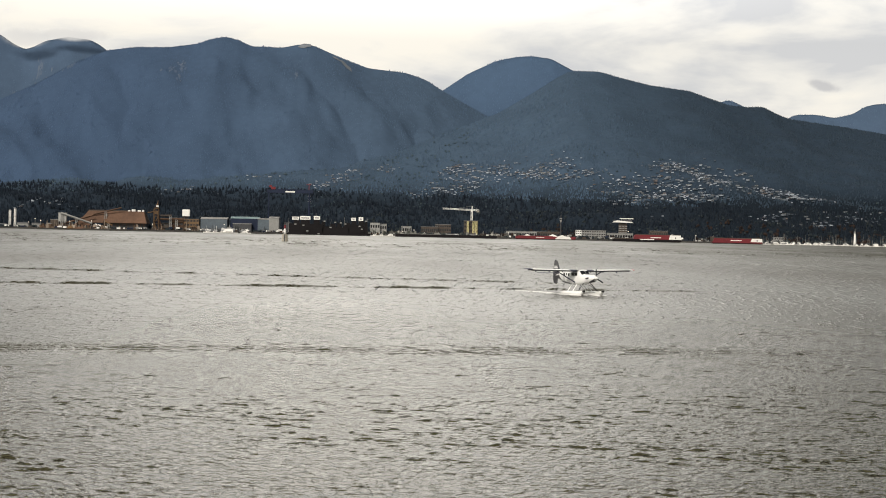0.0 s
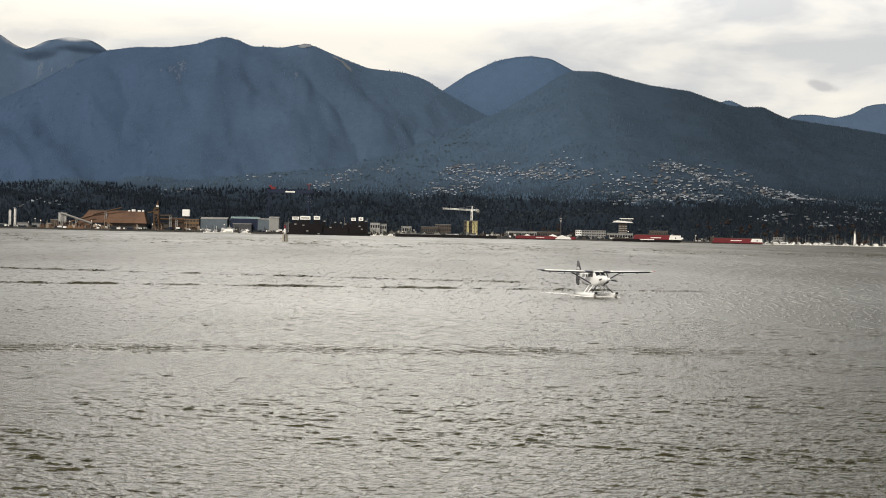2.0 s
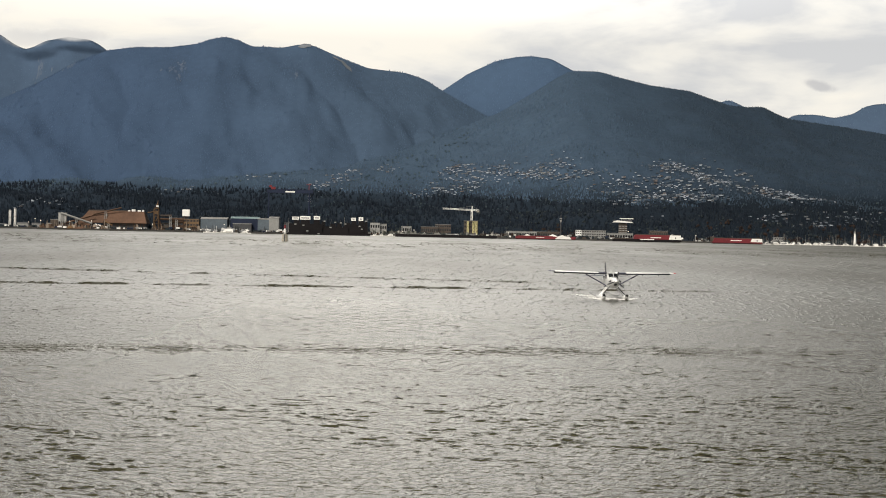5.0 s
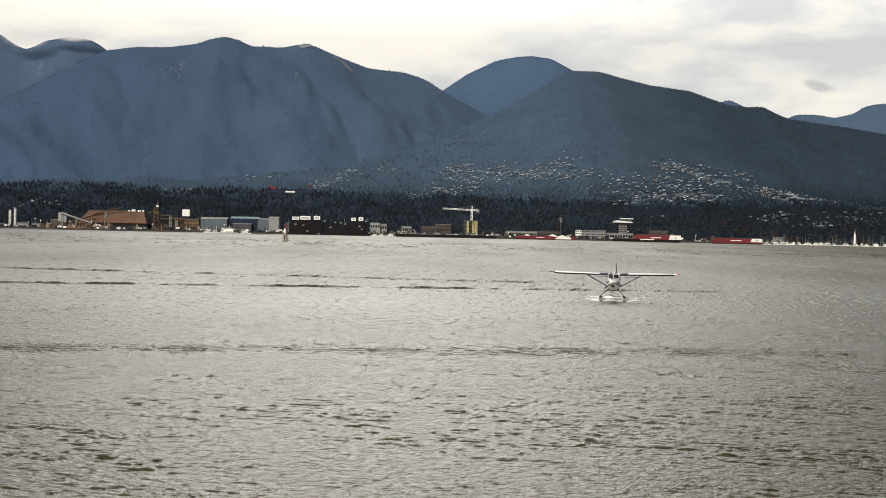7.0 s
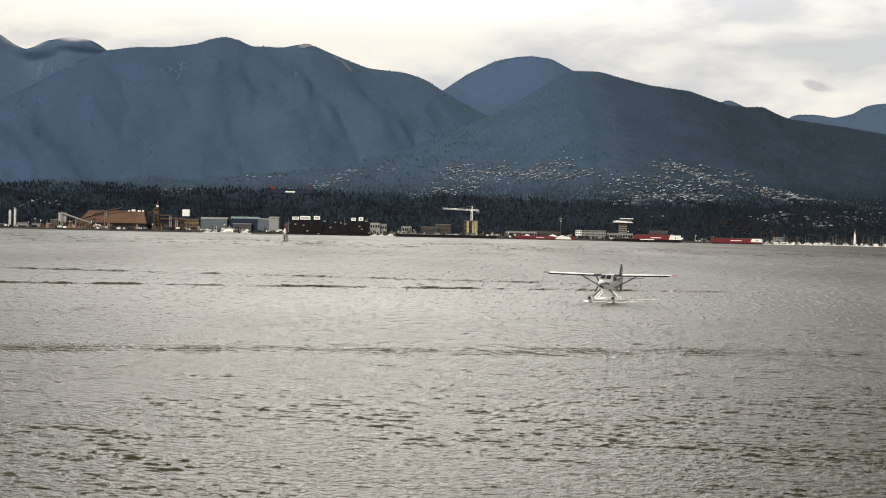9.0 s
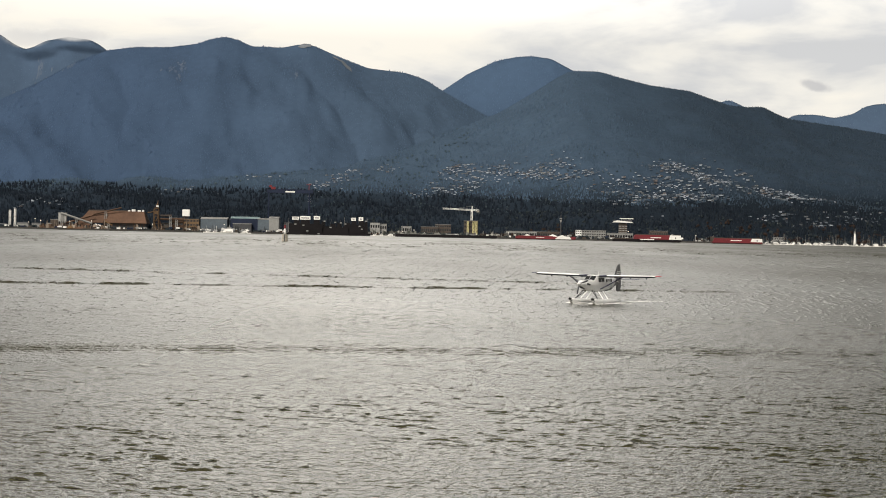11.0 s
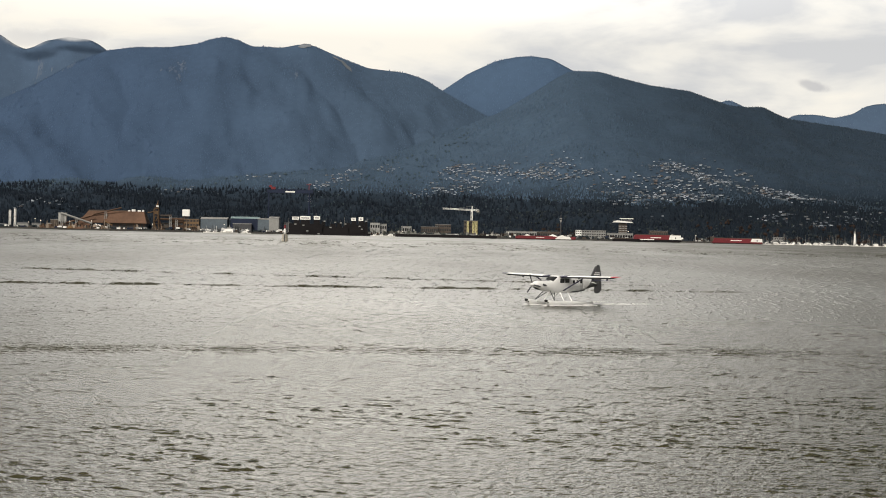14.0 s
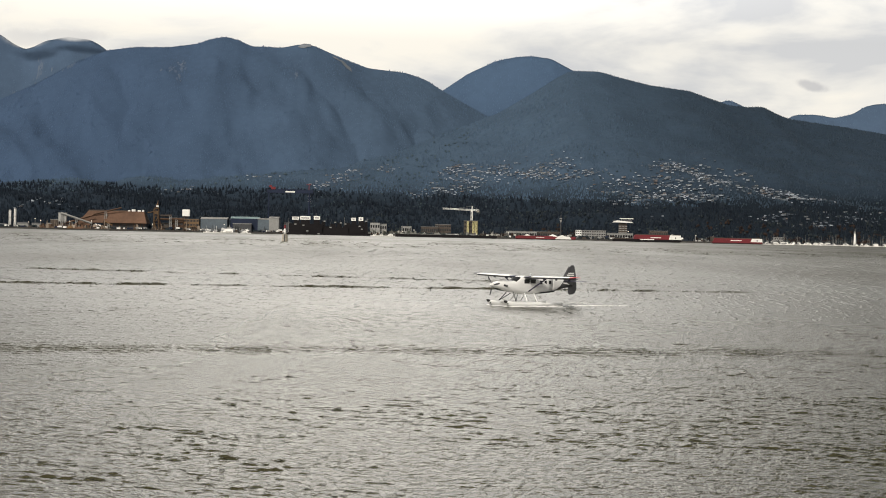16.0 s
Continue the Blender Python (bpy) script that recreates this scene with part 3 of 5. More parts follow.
# ---------- water ----------
def water_mat():
    m = bpy.data.materials.new("harbour_water")
    m.use_nodes = True
    nt = m.node_tree
    N, L = nt.nodes, nt.links
    b = N["Principled BSDF"]
    b.inputs["Base Color"].default_value = (0.040, 0.037, 0.018, 1)
    b.inputs["IOR"].default_value = 1.333
    co = N.new("ShaderNodeTexCoord")
    # wavelets too fine for the mesh roughen the open water, gusts vary it
    sep = N.new("ShaderNodeSeparateXYZ")
    L.new(co.outputs["Object"], sep.inputs[0])
    open_water = N.new("ShaderNodeMapRange")
    open_water.inputs["From Min"].default_value, open_water.inputs["From Max"].default_value = 60.0, 450.0
    open_water.inputs["To Min"].default_value, open_water.inputs["To Max"].default_value = 0.24, 0.365
    L.new(sep.outputs["Y"], open_water.inputs["Value"])
    gmap = N.new("ShaderNodeMapping")
    gmap.inputs["Scale"].default_value = (0.022, 0.004, 1)
    L.new(co.outputs["Object"], gmap.inputs[0])
    gust = N.new("ShaderNodeTexNoise")
    gust.inputs["Scale"].default_value, gust.inputs["Detail"].default_value = 1.0, 5
    L.new(gmap.outputs[0], gust.inputs[0])
    gr = N.new("ShaderNodeMapRange")
    gr.inputs["From Min"].default_value, gr.inputs["From Max"].default_value = 0.3, 0.7
    gr.inputs["To Min"].default_value, gr.inputs["To Max"].default_value = 0.85, 1.15
    L.new(gust.outputs[0], gr.inputs["Value"])
    mul = N.new("ShaderNodeMath")
    mul.operation = "MULTIPLY"
    L.new(open_water.outputs[0], mul.inputs[0])
    L.new(gr.outputs[0], mul.inputs[1])
    L.new(mul.outputs[0], b.inputs["Roughness"])
    last = None
    # wave groups of the far reach, sparse steep wavelets of the middle water, then fine ripple everywhere:
    # spacing across and along, depth, height, sparseness, and the stretch of water that carries them
    for sx, sy, detail, dist, rare, y0, y1, y2, y3 in ((0.22, 0.030, 1.5, 4.5, 0.50, 420, 700, 900, 1700), (0.62, 0.10, 1.8, 1.5, 0.51, 190, 300, 700, 1000), (1.2, 0.36, 1.8, 0.46, 0.51, 85, 160, 330, 480),
                                                      (2.4, 2.0, 2.5, 0.05, 0.35, -2, -1, 150, 250), (8.0, 9.0, 2, 0.010, 0.30, -2, -1, 120, 200)):
        mp = N.new("ShaderNodeMapping")
        mp.inputs["Scale"].default_value = (sx, sy, 1)
        mp.inputs["Rotation"].default_value = (0, 0, radians(5 if dist > 0.5 else 12))
        L.new(co.outputs["Object"], mp.inputs[0])
        n = N.new("ShaderNodeTexNoise")
        n.inputs["Scale"].default_value, n.inputs["Detail"].default_value = 1.0, detail
        n.inputs["Roughness"].default_value, n.inputs["Distortion"].default_value = 0.62, 0.3
        L.new(mp.outputs[0], n.inputs[0])
        crest_of = N.new("ShaderNodeMapRange")
        crest_of.interpolation_type = "SMOOTHSTEP"
        crest_of.inputs["From Min"].default_value, crest_of.inputs["From Max"].default_value = rare, rare + 0.35
        L.new(n.outputs[0], crest_of.inputs["Value"])
        ends = []
        for f0, f1 in ((y0, y1), (y3, y2)):
            e = N.new("ShaderNodeMapRange")
            e.inputs["From Min"].default_value, e.inputs["From Max"].default_value = f0, f1
            L.new(sep.outputs["Y"], e.inputs["Value"])
            ends.append(e)
        h = crest_of
        for e in ends:
            m2 = N.new("ShaderNodeMath")
            m2.operation = "MULTIPLY"
            L.new(h.outputs[0], m2.inputs[0])
            L.new(e.outputs[0], m2.inputs[1])
            h = m2
        bp = N.new("ShaderNodeBump")
        bp.inputs["Strength"].default_value, bp.inputs["Distance"].default_value = 1.0, dist
        L.new(h.outputs[0], bp.inputs["Height"])
        if last:
            L.new(last.outputs[0], bp.inputs["Normal"])
        last = bp
    L.new(last.outputs[0], b.inputs["Normal"])
    return m


WATER = water_mat()
_rng = np.random.default_rng(7)
WAVES = []
for _k in range(120):
    _lam = 0.16 * (2.4 / 0.16) ** (_k / 119.0)
    _dir = radians(-103) + _rng.normal(0, 0.42)
    WAVES.append((_lam, _dir, _rng.uniform(0, 2 * math.pi), 0.0066 * _lam * (0.7 + 0.6 * _rng.random()) * (1.0 if _lam < 0.34 else (0.34 / _lam) ** 1.5)))


def swell(x, y, cell):
    """Wind waves as far as the mesh can carry them, with the sharp crests of chop; and the old wakes of passing craft."""
    z, dx, dy = np.zeros_like(x), np.zeros_like(x), np.zeros_like(x)
    # mostly low ripple, with scattered short rows of steeper wavelets
    u, v = 0.93 * x - 0.37 * y, 0.37 * x + 0.93 * y
    steep = np.clip(fbm(u / 1.5, v / 0.34, 4, 53) + 0.45 * fbm(u / 9, v / 5, 2, 57) - 0.13, 0, 0.7)
    gust = np.clip(0.62 + 0.4 * fbm(x / 24, y / 40, 2, 50) + 3.9 * steep, 0.3, 2.2)
    for lam, d, ph, a in WAVES:
        w = np.clip((lam / cell - 2.0) / 1.5, 0, 1)
        if not np.any(w > 0):
            continue
        if lam > 0.8:
            w = w * (1 + 3.2 * np.clip((y - 100) / 150, 0, 1))
        k = 2 * math.pi / lam
        p = k * (x * math.cos(d) + y * math.sin(d)) + ph
        z += w * a * np.cos(p)
        s = w * a * np.sin(p)
        dx -= 0.9 * s * math.cos(d)
        dy -= 0.9 * s * math.sin(d)
    z, dx, dy = z * gust, dx * gust, dy * gust
    # a band of short steep crests left by a boat, and two longer lines beyond it
    for x0, y0, slope, width, lam, amp, xa, xb in WAKES:
        off = (y - y0 - slope * (x - x0)) + 1.3 * fbm(x / 5, y / 30, 5, 61)
        env = np.exp(-(off / width) ** 2) * np.clip((x - xa) / 12, 0, 1) * np.clip((xb - x) / 25, 0, 1)
        z += amp * env * np.cos(2 * math.pi * off / lam) * np.clip(0.85 + 1.1 * fbm(x / 3, y / 5, 3, 63), 0, 1.6)
    return z, dx, dy


WAKES = [(-30.0, 115.5, 0.20, 5.6, 1.7, 0.066, -70.0, 38.0),
         (-40.0, 247.0, 0.22, 2.2, 4.5, 0.25, -120.0, 55.0),
         (-30.0, 305.0, -0.25, 2.0, 4.5, 0.25, -150.0, 40.0)]


def water_sheet():
    cos, quads, n = [], [], 0
    # y0, y1, cell, next cell: fine near the quay, coarser with distance
    for y0, y1, cell, nxt in ((46.0, 78.4, 0.08, 0.11), (78.4, 126.0, 0.11, 0.18), (126.0, 170.0, 0.18, 0.32), (170.0, 260.0, 0.32, 0.60), (260.0, 420.0, 0.60, 2.0), (420.0, 840.0, 2.0, 2.0)):
        x0, x1 = -0.276 * y1 - 9.5, 0.276 * y1 + 1.5
        xs = np.arange(x0, x1 + cell, cell)
        ys = np.arange(y0, y1 + cell * 0.5, cell)
        X, Y = np.meshgrid(xs, ys)
        edge = np.clip((y1 - Y if y1 > 500 else 9 + 0 * Y) / 6, 0, 1)
        eff = cell + (nxt - cell) * np.clip((Y - y0) / (y1 - y0), 0, 1)
        z, dx, dy = swell(X, Y, eff)
        cos.append(np.stack([X + dx * edge, Y + dy * edge, z * edge], -1).reshape(-1, 3))
        nx, ny = len(xs), len(ys)
        i = np.arange((ny - 1) * (nx - 1))
        row, col = i // (nx - 1), i % (nx - 1)
        wide = (xs[col] > -0.276 * ys[row] - 10) & (xs[col] < 0.276 * ys[row] + 2)
        a = (row * nx + col + n)[wide]
        quads.append(np.stack([a, a + 1, a + 1 + nx, a + nx], -1))
        n += nx * ny
    # the open reach: longer chop across to the far shore
    xs, ys = np.arange(-770.0, 760.0, 9.0), np.arange(840.0, 2720.0, 3.2)
    X, Y = np.meshgrid(xs, ys)
    Z = np.zeros_like(X)
    for lam, lean, amp, ph in ((8.4, 0.16, 0.15, 0.3), (9.7, -0.11, 0.15, 2.1), (11.6, 0.05, 0.13, 4.0), (14.0, 0.22, 0.10, 1.2)):
        Z += amp * np.cos(2 * math.pi * (Y + lean * X) / lam + ph + 5 * fbm(X / 60, Y / 160, 2, 71))
    Z *= np.clip((Y - 840) / 20, 0, 1) * (0.9 + 0.9 * fbm(X / 45, Y / 200, 3, 73))
    nx, ny = len(xs), len(ys)
    i = np.arange((ny - 1) * (nx - 1))
    row, col = i // (nx - 1), i % (nx - 1)
    a = (row * nx + col + n)[np.abs(xs[col]) < 0.276 * ys[row] + 16]
    cos.append(np.stack([X, Y, Z], -1).reshape(-1, 3))
    quads.append(np.stack([a, a + 1, a + 1 + nx, a + nx], -1))
    n += nx * ny
    # the still body of the harbour under the waves and out to every shore
    for x0, x1, y0, y1, z in ((-1600, 1600, -300, 840, -0.16), (-1600, 1600, 840, 2760, -0.5)):
        cos.append(np.array([(x0, y0, z), (x1, y0, z), (x1, y1, -0.5), (x0, y1, -0.5)]))
        quads.append(np.arange(4).reshape(1, 4) + n)
        n += 4
    co, qd = np.concatenate(cos), np.concatenate(quads)
    used = np.zeros(len(co), bool)
    used[qd.ravel()] = True
    index = np.cumsum(used) - 1
    return sheet("water", co[used], index[qd], WATER)


water = tagged(water_sheet(), "grey choppy harbour water with wind ripples and old wakes", "water", kind="structure")


# ---------- the far shore ----------
def shed(name, x0, x1, top, y, depth, wall, roof, label, pitch=2.0, base=2.2, category="building", group=""):
    """A pitched industrial shed that stands end to end along the shore."""
    w, eave = x1 - x0, top - pitch - base
    T = thing(name, pose((x0 + x1) / 2, y, base), label, category, group)
    part("wall", box(-w / 2, w / 2, 0, depth, -3.0, eave, 0.05), wall, T)
    part("roof", prism([(-0.6, eave - 0.1), (depth / 2, eave + pitch), (depth + 0.6, eave - 0.1), (depth + 0.6, eave + 0.25), (depth / 2, eave + pitch + 0.35), (-0.6, eave + 0.25)], -w / 2 - 0.5, w / 2 + 0.5), roof, T)
    n = max(1, int(w / 9))
    door = None
    for i in range(n):
        cx = -w / 2 + (i + 0.5) * w / n
        if door is None:
            door = part("bay_door", box(-1.6, 1.6, -0.12, 0.05, 0, min(4.0, eave * 0.6)), STEEL_DARK, T)
            door.matrix_basis = pose(cx, 0, 0)
        else:
            share(door, pose(cx, 0, 0))
    return T


def block(name, x0, x1, top, y, depth, wall, label, floors=2, bays=6, base=2.2, category="building", group="", roofm=None):
    """A flat-roofed building with rows of windows."""
    w, h = x1 - x0, top - base
    T = thing(name, pose((x0 + x1) / 2, y, base), label, category, group)
    part("wall", box(-w / 2, w / 2, 0, depth, -3.0, h, 0.05), wall, T)
    part("roof", box(-w / 2 - 0.4, w / 2 + 0.4, -0.4, depth + 0.4, h, h + 0.5, 0.05), roofm or ROOF_GREY, T)
    pane = None
    for f in range(floors):
        for i in range(bays):
            m = pose(-w / 2 + (i + 0.5) * w / bays, 0, (f + 0.55) * h / floors)
            if pane is None:
                ww, hh = w / bays * 0.36, h / floors * 0.20
                pane = part("window", box(-ww, ww, -0.10, 0.05, -hh, hh), GLASS, T)
                pane.matrix_basis = m
            else:
                share(pane, m)
    return T


def seawall():
    rng = random.Random(3)
    xs = np.arange(-1150, 1150, 4.0)
    prof = [(2688, -1.5), (2693, 0.5), (2697, 2.2), (2701, 3.0), (2712, 2.9)]
    co = []
    for yy, zz in prof:
        co.append([(x, yy + rng.uniform(-1, 1), zz + rng.uniform(-0.5, 0.5) * (zz > 0)) for x in xs])
    co = np.array(co).reshape(-1, 3)
    nx = len(xs)
    i = np.arange((len(prof) - 1) * (nx - 1))
    a = (i // (nx - 1)) * nx + i % (nx - 1)
    ob = sheet("seawall", co, np.stack([a, a + 1, a + 1 + nx, a + nx], -1), ROCK)
    tagged(ob, "dark rock seawall and wharf edge of the far shore", "seawall", kind="structure")


seawall()
G = 2.8


def silo(x, r, top, y):
    T = thing("silo", pose(x, y, G), "tall white cylindrical silo on the wharf", "silo", "white silos")
    h = top - G
    part("shell", tube((0, 0, -1), (0, 0, h - 0.8), r, seg=20), WHITE, T, smooth=False)
    part("dome", tube((0, 0, h - 0.8), (0, 0, h + 1.2), r * 1.02, r * 0.25, seg=20), PALE, T)
    part("hoop", tube((0, 0, h * 0.55), (0, 0, h * 0.55 + 0.6), r + 0.12, seg=20), STEEL_GREY, T)
    part("ladder", box(-0.3, 0.3, -r - 0.35, -r + 0.1, 0, h), STEEL_DARK, T)


silo(-711.9, 2.0, 30.5, 2715)
silo(-703.5, 2.0, 33.5, 2715)


def lattice_tower(T, x, y, w, z0, z1, r, material, name="tower"):
    """Four legs with crossed bracing, as one welded part."""
    bm = bmesh.new()
    n = max(2, int((z1 - z0) / (w * 1.3)))
    for sx in (-1, 1):
        for sy in (-1, 1):
            tube((x + sx * w / 2, y + sy * w / 2, z0), (x + sx * w / 2, y + sy * w / 2, z1), r, seg=4, bm=bm)
    for k in range(n):
        a, b = z0 + (z1 - z0) * k / n, z0 + (z1 - z0) * (k + 1) / n
        s = 1 if k % 2 else -1
        for sy in (-1, 1):
            tube((x - s * w / 2, y + sy * w / 2, a), (x + s * w / 2, y + sy * w / 2, b), r * 0.7, seg=4, bm=bm)
            tube((x - w / 2, y + sy * w / 2, b), (x + w / 2, y + sy * w / 2, b), r * 0.7, seg=4, bm=bm)
    return part(name, bm, material, T)


def conveyor(xa, za, xb, zb, y, towers, material, label, w=2.6):
    T = thing("conveyor", pose(0, y, G), label, "conveyor", "port conveyors")
    bm = bmesh.new()
    a, b = Vector((xa, 0, za - G)), Vector((xb, 0, zb - G))
    tube(a, b, w / 1.6, seg=4, bm=bm)
    part("gallery", bm, material, T)
    for f in towers:
        p = a.lerp(b, f)
        lattice_tower(T, p.x, 0, 3.2, -2.0, p.z - 0.6, 0.28, STEEL_GREY, "trestle")
    return T


conveyor(-626.0, 27.6, -574.8, 11.1, 2705, (0.03, 0.5), PALE, "pale sloping conveyor gallery on steel trestles")
conveyor(-569.5, 10.2, -549.1, 5.1, 2702, (0.2,), WHITE, "short white conveyor gallery sloping to the quay", 1.8)
conveyor(-634.6, 6.1, -574.7, 25.0, 2712, (0.4,), OCHRE, "ochre conveyor gallery climbing to the storage shed")
conveyor(-581.5, 25.0, -530.5, 38.1, 2722, (0.5,), RUST, "rusty conveyor gallery over the storage shed roof", 2.0)
conveyor(-463.4, 26.4, -444.9, 26.7, 2706, (0.9,), BROWN, "brown level conveyor bridge beside the loader")
conveyor(-463.3, 20.8, -425.3, 20.7, 2706, (0.7,), RUST, "rusty level conveyor bridge beside the loader")
conveyor(-552.6, 15.2, -541.4, 9.0, 2700, (0.5,), YELLOW, "short yellow chute below the storage shed", 1.8)


def transfer_house(x0, x1, z0, top, y, material, label):
    T = thing("transfer_house", pose((x0 + x1) / 2, y, G), label, "port building")
    w = x1 - x0
    part("cabin", box(-w / 2, w / 2, -3, 3, z0 - G, top - G, 0.1), material, T)
    part("roof", box(-w / 2 - 0.4, w / 2 + 0.4, -3.4, 3.4, top - G, top - G + 0.5), PALE, T)
    lattice_tower(T, 0, 0, w * 0.8, -2, z0 - G, 0.3, STEEL_GREY, "trestle")
    part("stair", tube((-w / 2 - 1, -3.2, 0), (w / 2, -3.2, z0 - G), 0.35, seg=4), STEEL_GREY, T)


transfer_house(-630.7, -617.7, 13.7, 27.6, 2710, STEEL_GREY, "grey steel transfer house on legs at a conveyor head")
transfer_house(-644.0, -631.0, 4.2, 16.3, 2712, BROWN, "brown steel transfer house on legs")


def storage_shed():
    """The great ochre bulk shed: sloped cladding over an open dark base."""
    y = 2716
    x0, x1 = -605.9, -486.2
    zt, ze, zb = 32.5, 13.0, G
    w = x1 - x0
    T = thing("storage_shed", pose((x0 + x1) / 2, y, G), "huge ochre bulk storage shed with sloping rusty cladding", "building")
    n = 15
    lo, hi = -w / 2, w / 2
    tl, tr = lo + w * 0.16, hi - w * 0.07
    # cladding panels with seams between them
    ph, pe = zt - G, ze - G
    for i in range(n):
        a0, a1 = lo + 0.20 * w + (w * 0.78) * i / n, lo + 0.20 * w + (w * 0.78) * (i + 1) / n - 0.10
        b0 = tl + (tr - tl) * i / n
        b1 = tl + (tr - tl) * (i + 1) / n - 0.10
        bm = bmesh.new()
        loft([[(a0, 0, pe), (a1, 0, pe), (a1, 0.6, pe), (a0, 0.6, pe)], [(b0, 14, ph), (b1, 14, ph), (b1, 14.6, ph), (b0, 14.6, ph)]], bm)
        part("cladding_panel", bm, OCHRE, T)
    part("roof_deck", loft([[(lo + 0.2 * w, 0.9, pe - 0.5), (hi - 0.01 * w, 0.9, pe - 0.5), (hi - 0.01 * w, 40, pe - 0.5), (lo + 0.2 * w, 40, pe - 0.5)], [(tl, 14.9, ph - 0.3), (tr, 14.9, ph - 0.3), (tr, 26, ph - 0.3), (tl, 26, ph - 0.3)]]), RUST, T)
    part("hip_end", loft([[(lo, 2, pe - 5), (lo + 0.21 * w, 2, pe - 5), (lo + 0.21 * w, 36, pe - 5), (lo, 36, pe - 5)], [(tl, 15, ph - 0.6), (tl + 2, 15, ph - 0.6), (tl + 2, 24, ph - 0.6), (tl, 24, ph - 0.6)]]), OCHRE, T)
    part("base_wall", box(lo + 0.42 * w, hi - 0.04 * w, 6, 34, -2, pe), STEEL_DARK, T, "dark open base")
    col = None
    for i in range(12):
        m = pose(lo + (0.42 + 0.53 * i / 11) * w, 1.2, 0)
        if col is None:
            col = part("column", box(-0.35, 0.35, -0.35, 0.35, -2, pe), RUST, T)
            col.matrix_basis = m
        else:
            share(col, m)
    part("ridge_walkway", box(tl, tr, 18, 20, ph, ph + 1.6), BROWN, T)
    for px, wd, hh in ((225, 3.4, 2.2), (233, 6.0, 3.6), (243, 5.0, 2.4), (250, 3.0, 2.8)):
        part("roof_unit", box(-wd / 2, wd / 2, -2, 2, 0, hh, 0.1), WHITE, T, "white roof unit").matrix_basis = pose((px - 196.5) * 0.923, 17, ph - 0.2)


storage_shed()


def heap(x0, x1, top, y, material, label, name="ore_heap", base=2.6, depth=10.0, seed=1):
    bm = bmesh.new()
    bmesh.ops.create_icosphere(bm, subdivisions=4, radius=1.0)
    for v in bm.verts:
        d = math.hypot(v.co.x, v.co.y)
        n = noise.noise(v.co * 3 + Vector((seed, 0, 0))) * 0.12
        v.co = Vector((v.co.x * (x1 - x0) / 2, v.co.y * depth, (max(0, 1 - d) + n * (d < 0.95)) * (top - base) * 1.0 if v.co.z >= 0 else -0.3))
    ob = link(name, bm, material, smooth=True)
    ob.matrix_basis = pose((x0 + x1) / 2, y, base)
    return tagged(ob, label, "heap")


heap(-613.3, -581.9, 15.2, 2708, OCHRE, "ochre heap of bulk ore on the quay", seed=2)
heap(-616.1, -601.3, 9.4, 2704, YELLOW, "small yellow heap of bulk cargo on the quay", seed=5)


def ship_loader():
    y = 2706
    x = -470.0
    top = 51.2 - G
    T = thing("ship_loader", pose(x, y, G), "yellow-ochre steel ship loader tower with floodlights", "port crane")
    lattice_tower(T, 0, 0, 7.5, -2, top * 0.72, 0.5, YELLOW, "lower_tower")
    lattice_tower(T, 1.2, 0, 3.0, top * 0.72, top * 0.86, 0.4, YELLOW, "upper_tower")
    part("mast", tube((1.5, 0, top * 0.84), (2.2, 0, top), 0.9, 0.5, seg=6), YELLOW, T)
    for z, w in ((0.3, 9.5), (0.5, 9.0), (0.66, 10.5), (0.76, 7.0)):
        part("platform", box(-w / 2, w / 2, -4, 4, top * z, top * z + 0.7), RUST, T)
    part("machine_house", box(-3.8, 2.5, -3, 3, top * 0.54, top * 0.64, 0.1), YELLOW, T)
    part("cabin", box(0.0, 3.6, -3.5, 0, top * 0.78, top * 0.835, 0.1), WHITE, T, "white operator cabin")
    part("boom", tube((-3, 0, top * 0.62), (-14, -2, top * 0.58), 0.8, seg=4), YELLOW, T)
    part("chute", tube((3, 0, top * 0.5), (9, 0, 1), 1.0, seg=6), RUST, T)


ship_loader()
block("process_building", -425.5, -400.5, 21.9, 2708, 16, YELLOW, "orange-ochre steel process building with open floors", 3, 5)
block("process_building", -447.4, -427.0, 23.2, 2712, 14, RUST, "rusty brown process building beside the loader", 3, 4)
block("process_building", -466.3, -449.6, 14.5, 2714, 10, BROWN, "low brown machinery building on the quay", 2, 4)


def sign_tank():
    x = -422.0
    T = thing("elevated_tank", pose(x, 2710, G), "square white elevated tank on steel legs", "tank")
    z0, z1 = 26.3 - G, 37.4 - G
    part("tank", box(-6, 6, -3, 3, z0, z1, 0.3), WHITE, T)
    lattice_tower(T, -1, 0, 5, -2, z0, 0.35, RUST, "legs")


sign_tank()

# sheds of the yard
shed("shed", -398.3, -354.8, 25.4, 2712, 26, BLUEGREY, PALE, "blue-grey steel shed with a pale roof", 2.6)
shed("shed", -349.5, -303.1, 27.4, 2714, 26, STEEL_BLUE, TEAL, "long low shed with a teal roof", 3.0)
shed("shed", -304.3, -283.9, 25.3, 2708, 26, BLUEGREY, PALE, "blue-grey shed with a white roof edge", 1.6)
shed("shed", -285.6, -269.8, 28.4, 2706, 26, PALE, PALE, "pale grey gable-ended fabrication shed", 2.2)
shed("shed", -344.5, -314.0, 16.2, 2704, 8, STEEL_DARK, PALE, "low dark boat shed with a pale roof", 0.8)
shed("shed", -699.5, -681.0, 10.5, 2712, 12, PALE, ROOF_GREY, "low pale quay shed", 1.2)
shed("shed", -675.4, -660.6, 10.1, 2712, 12, PALE, ROOF_GREY, "low pale quay shed", 1.2)
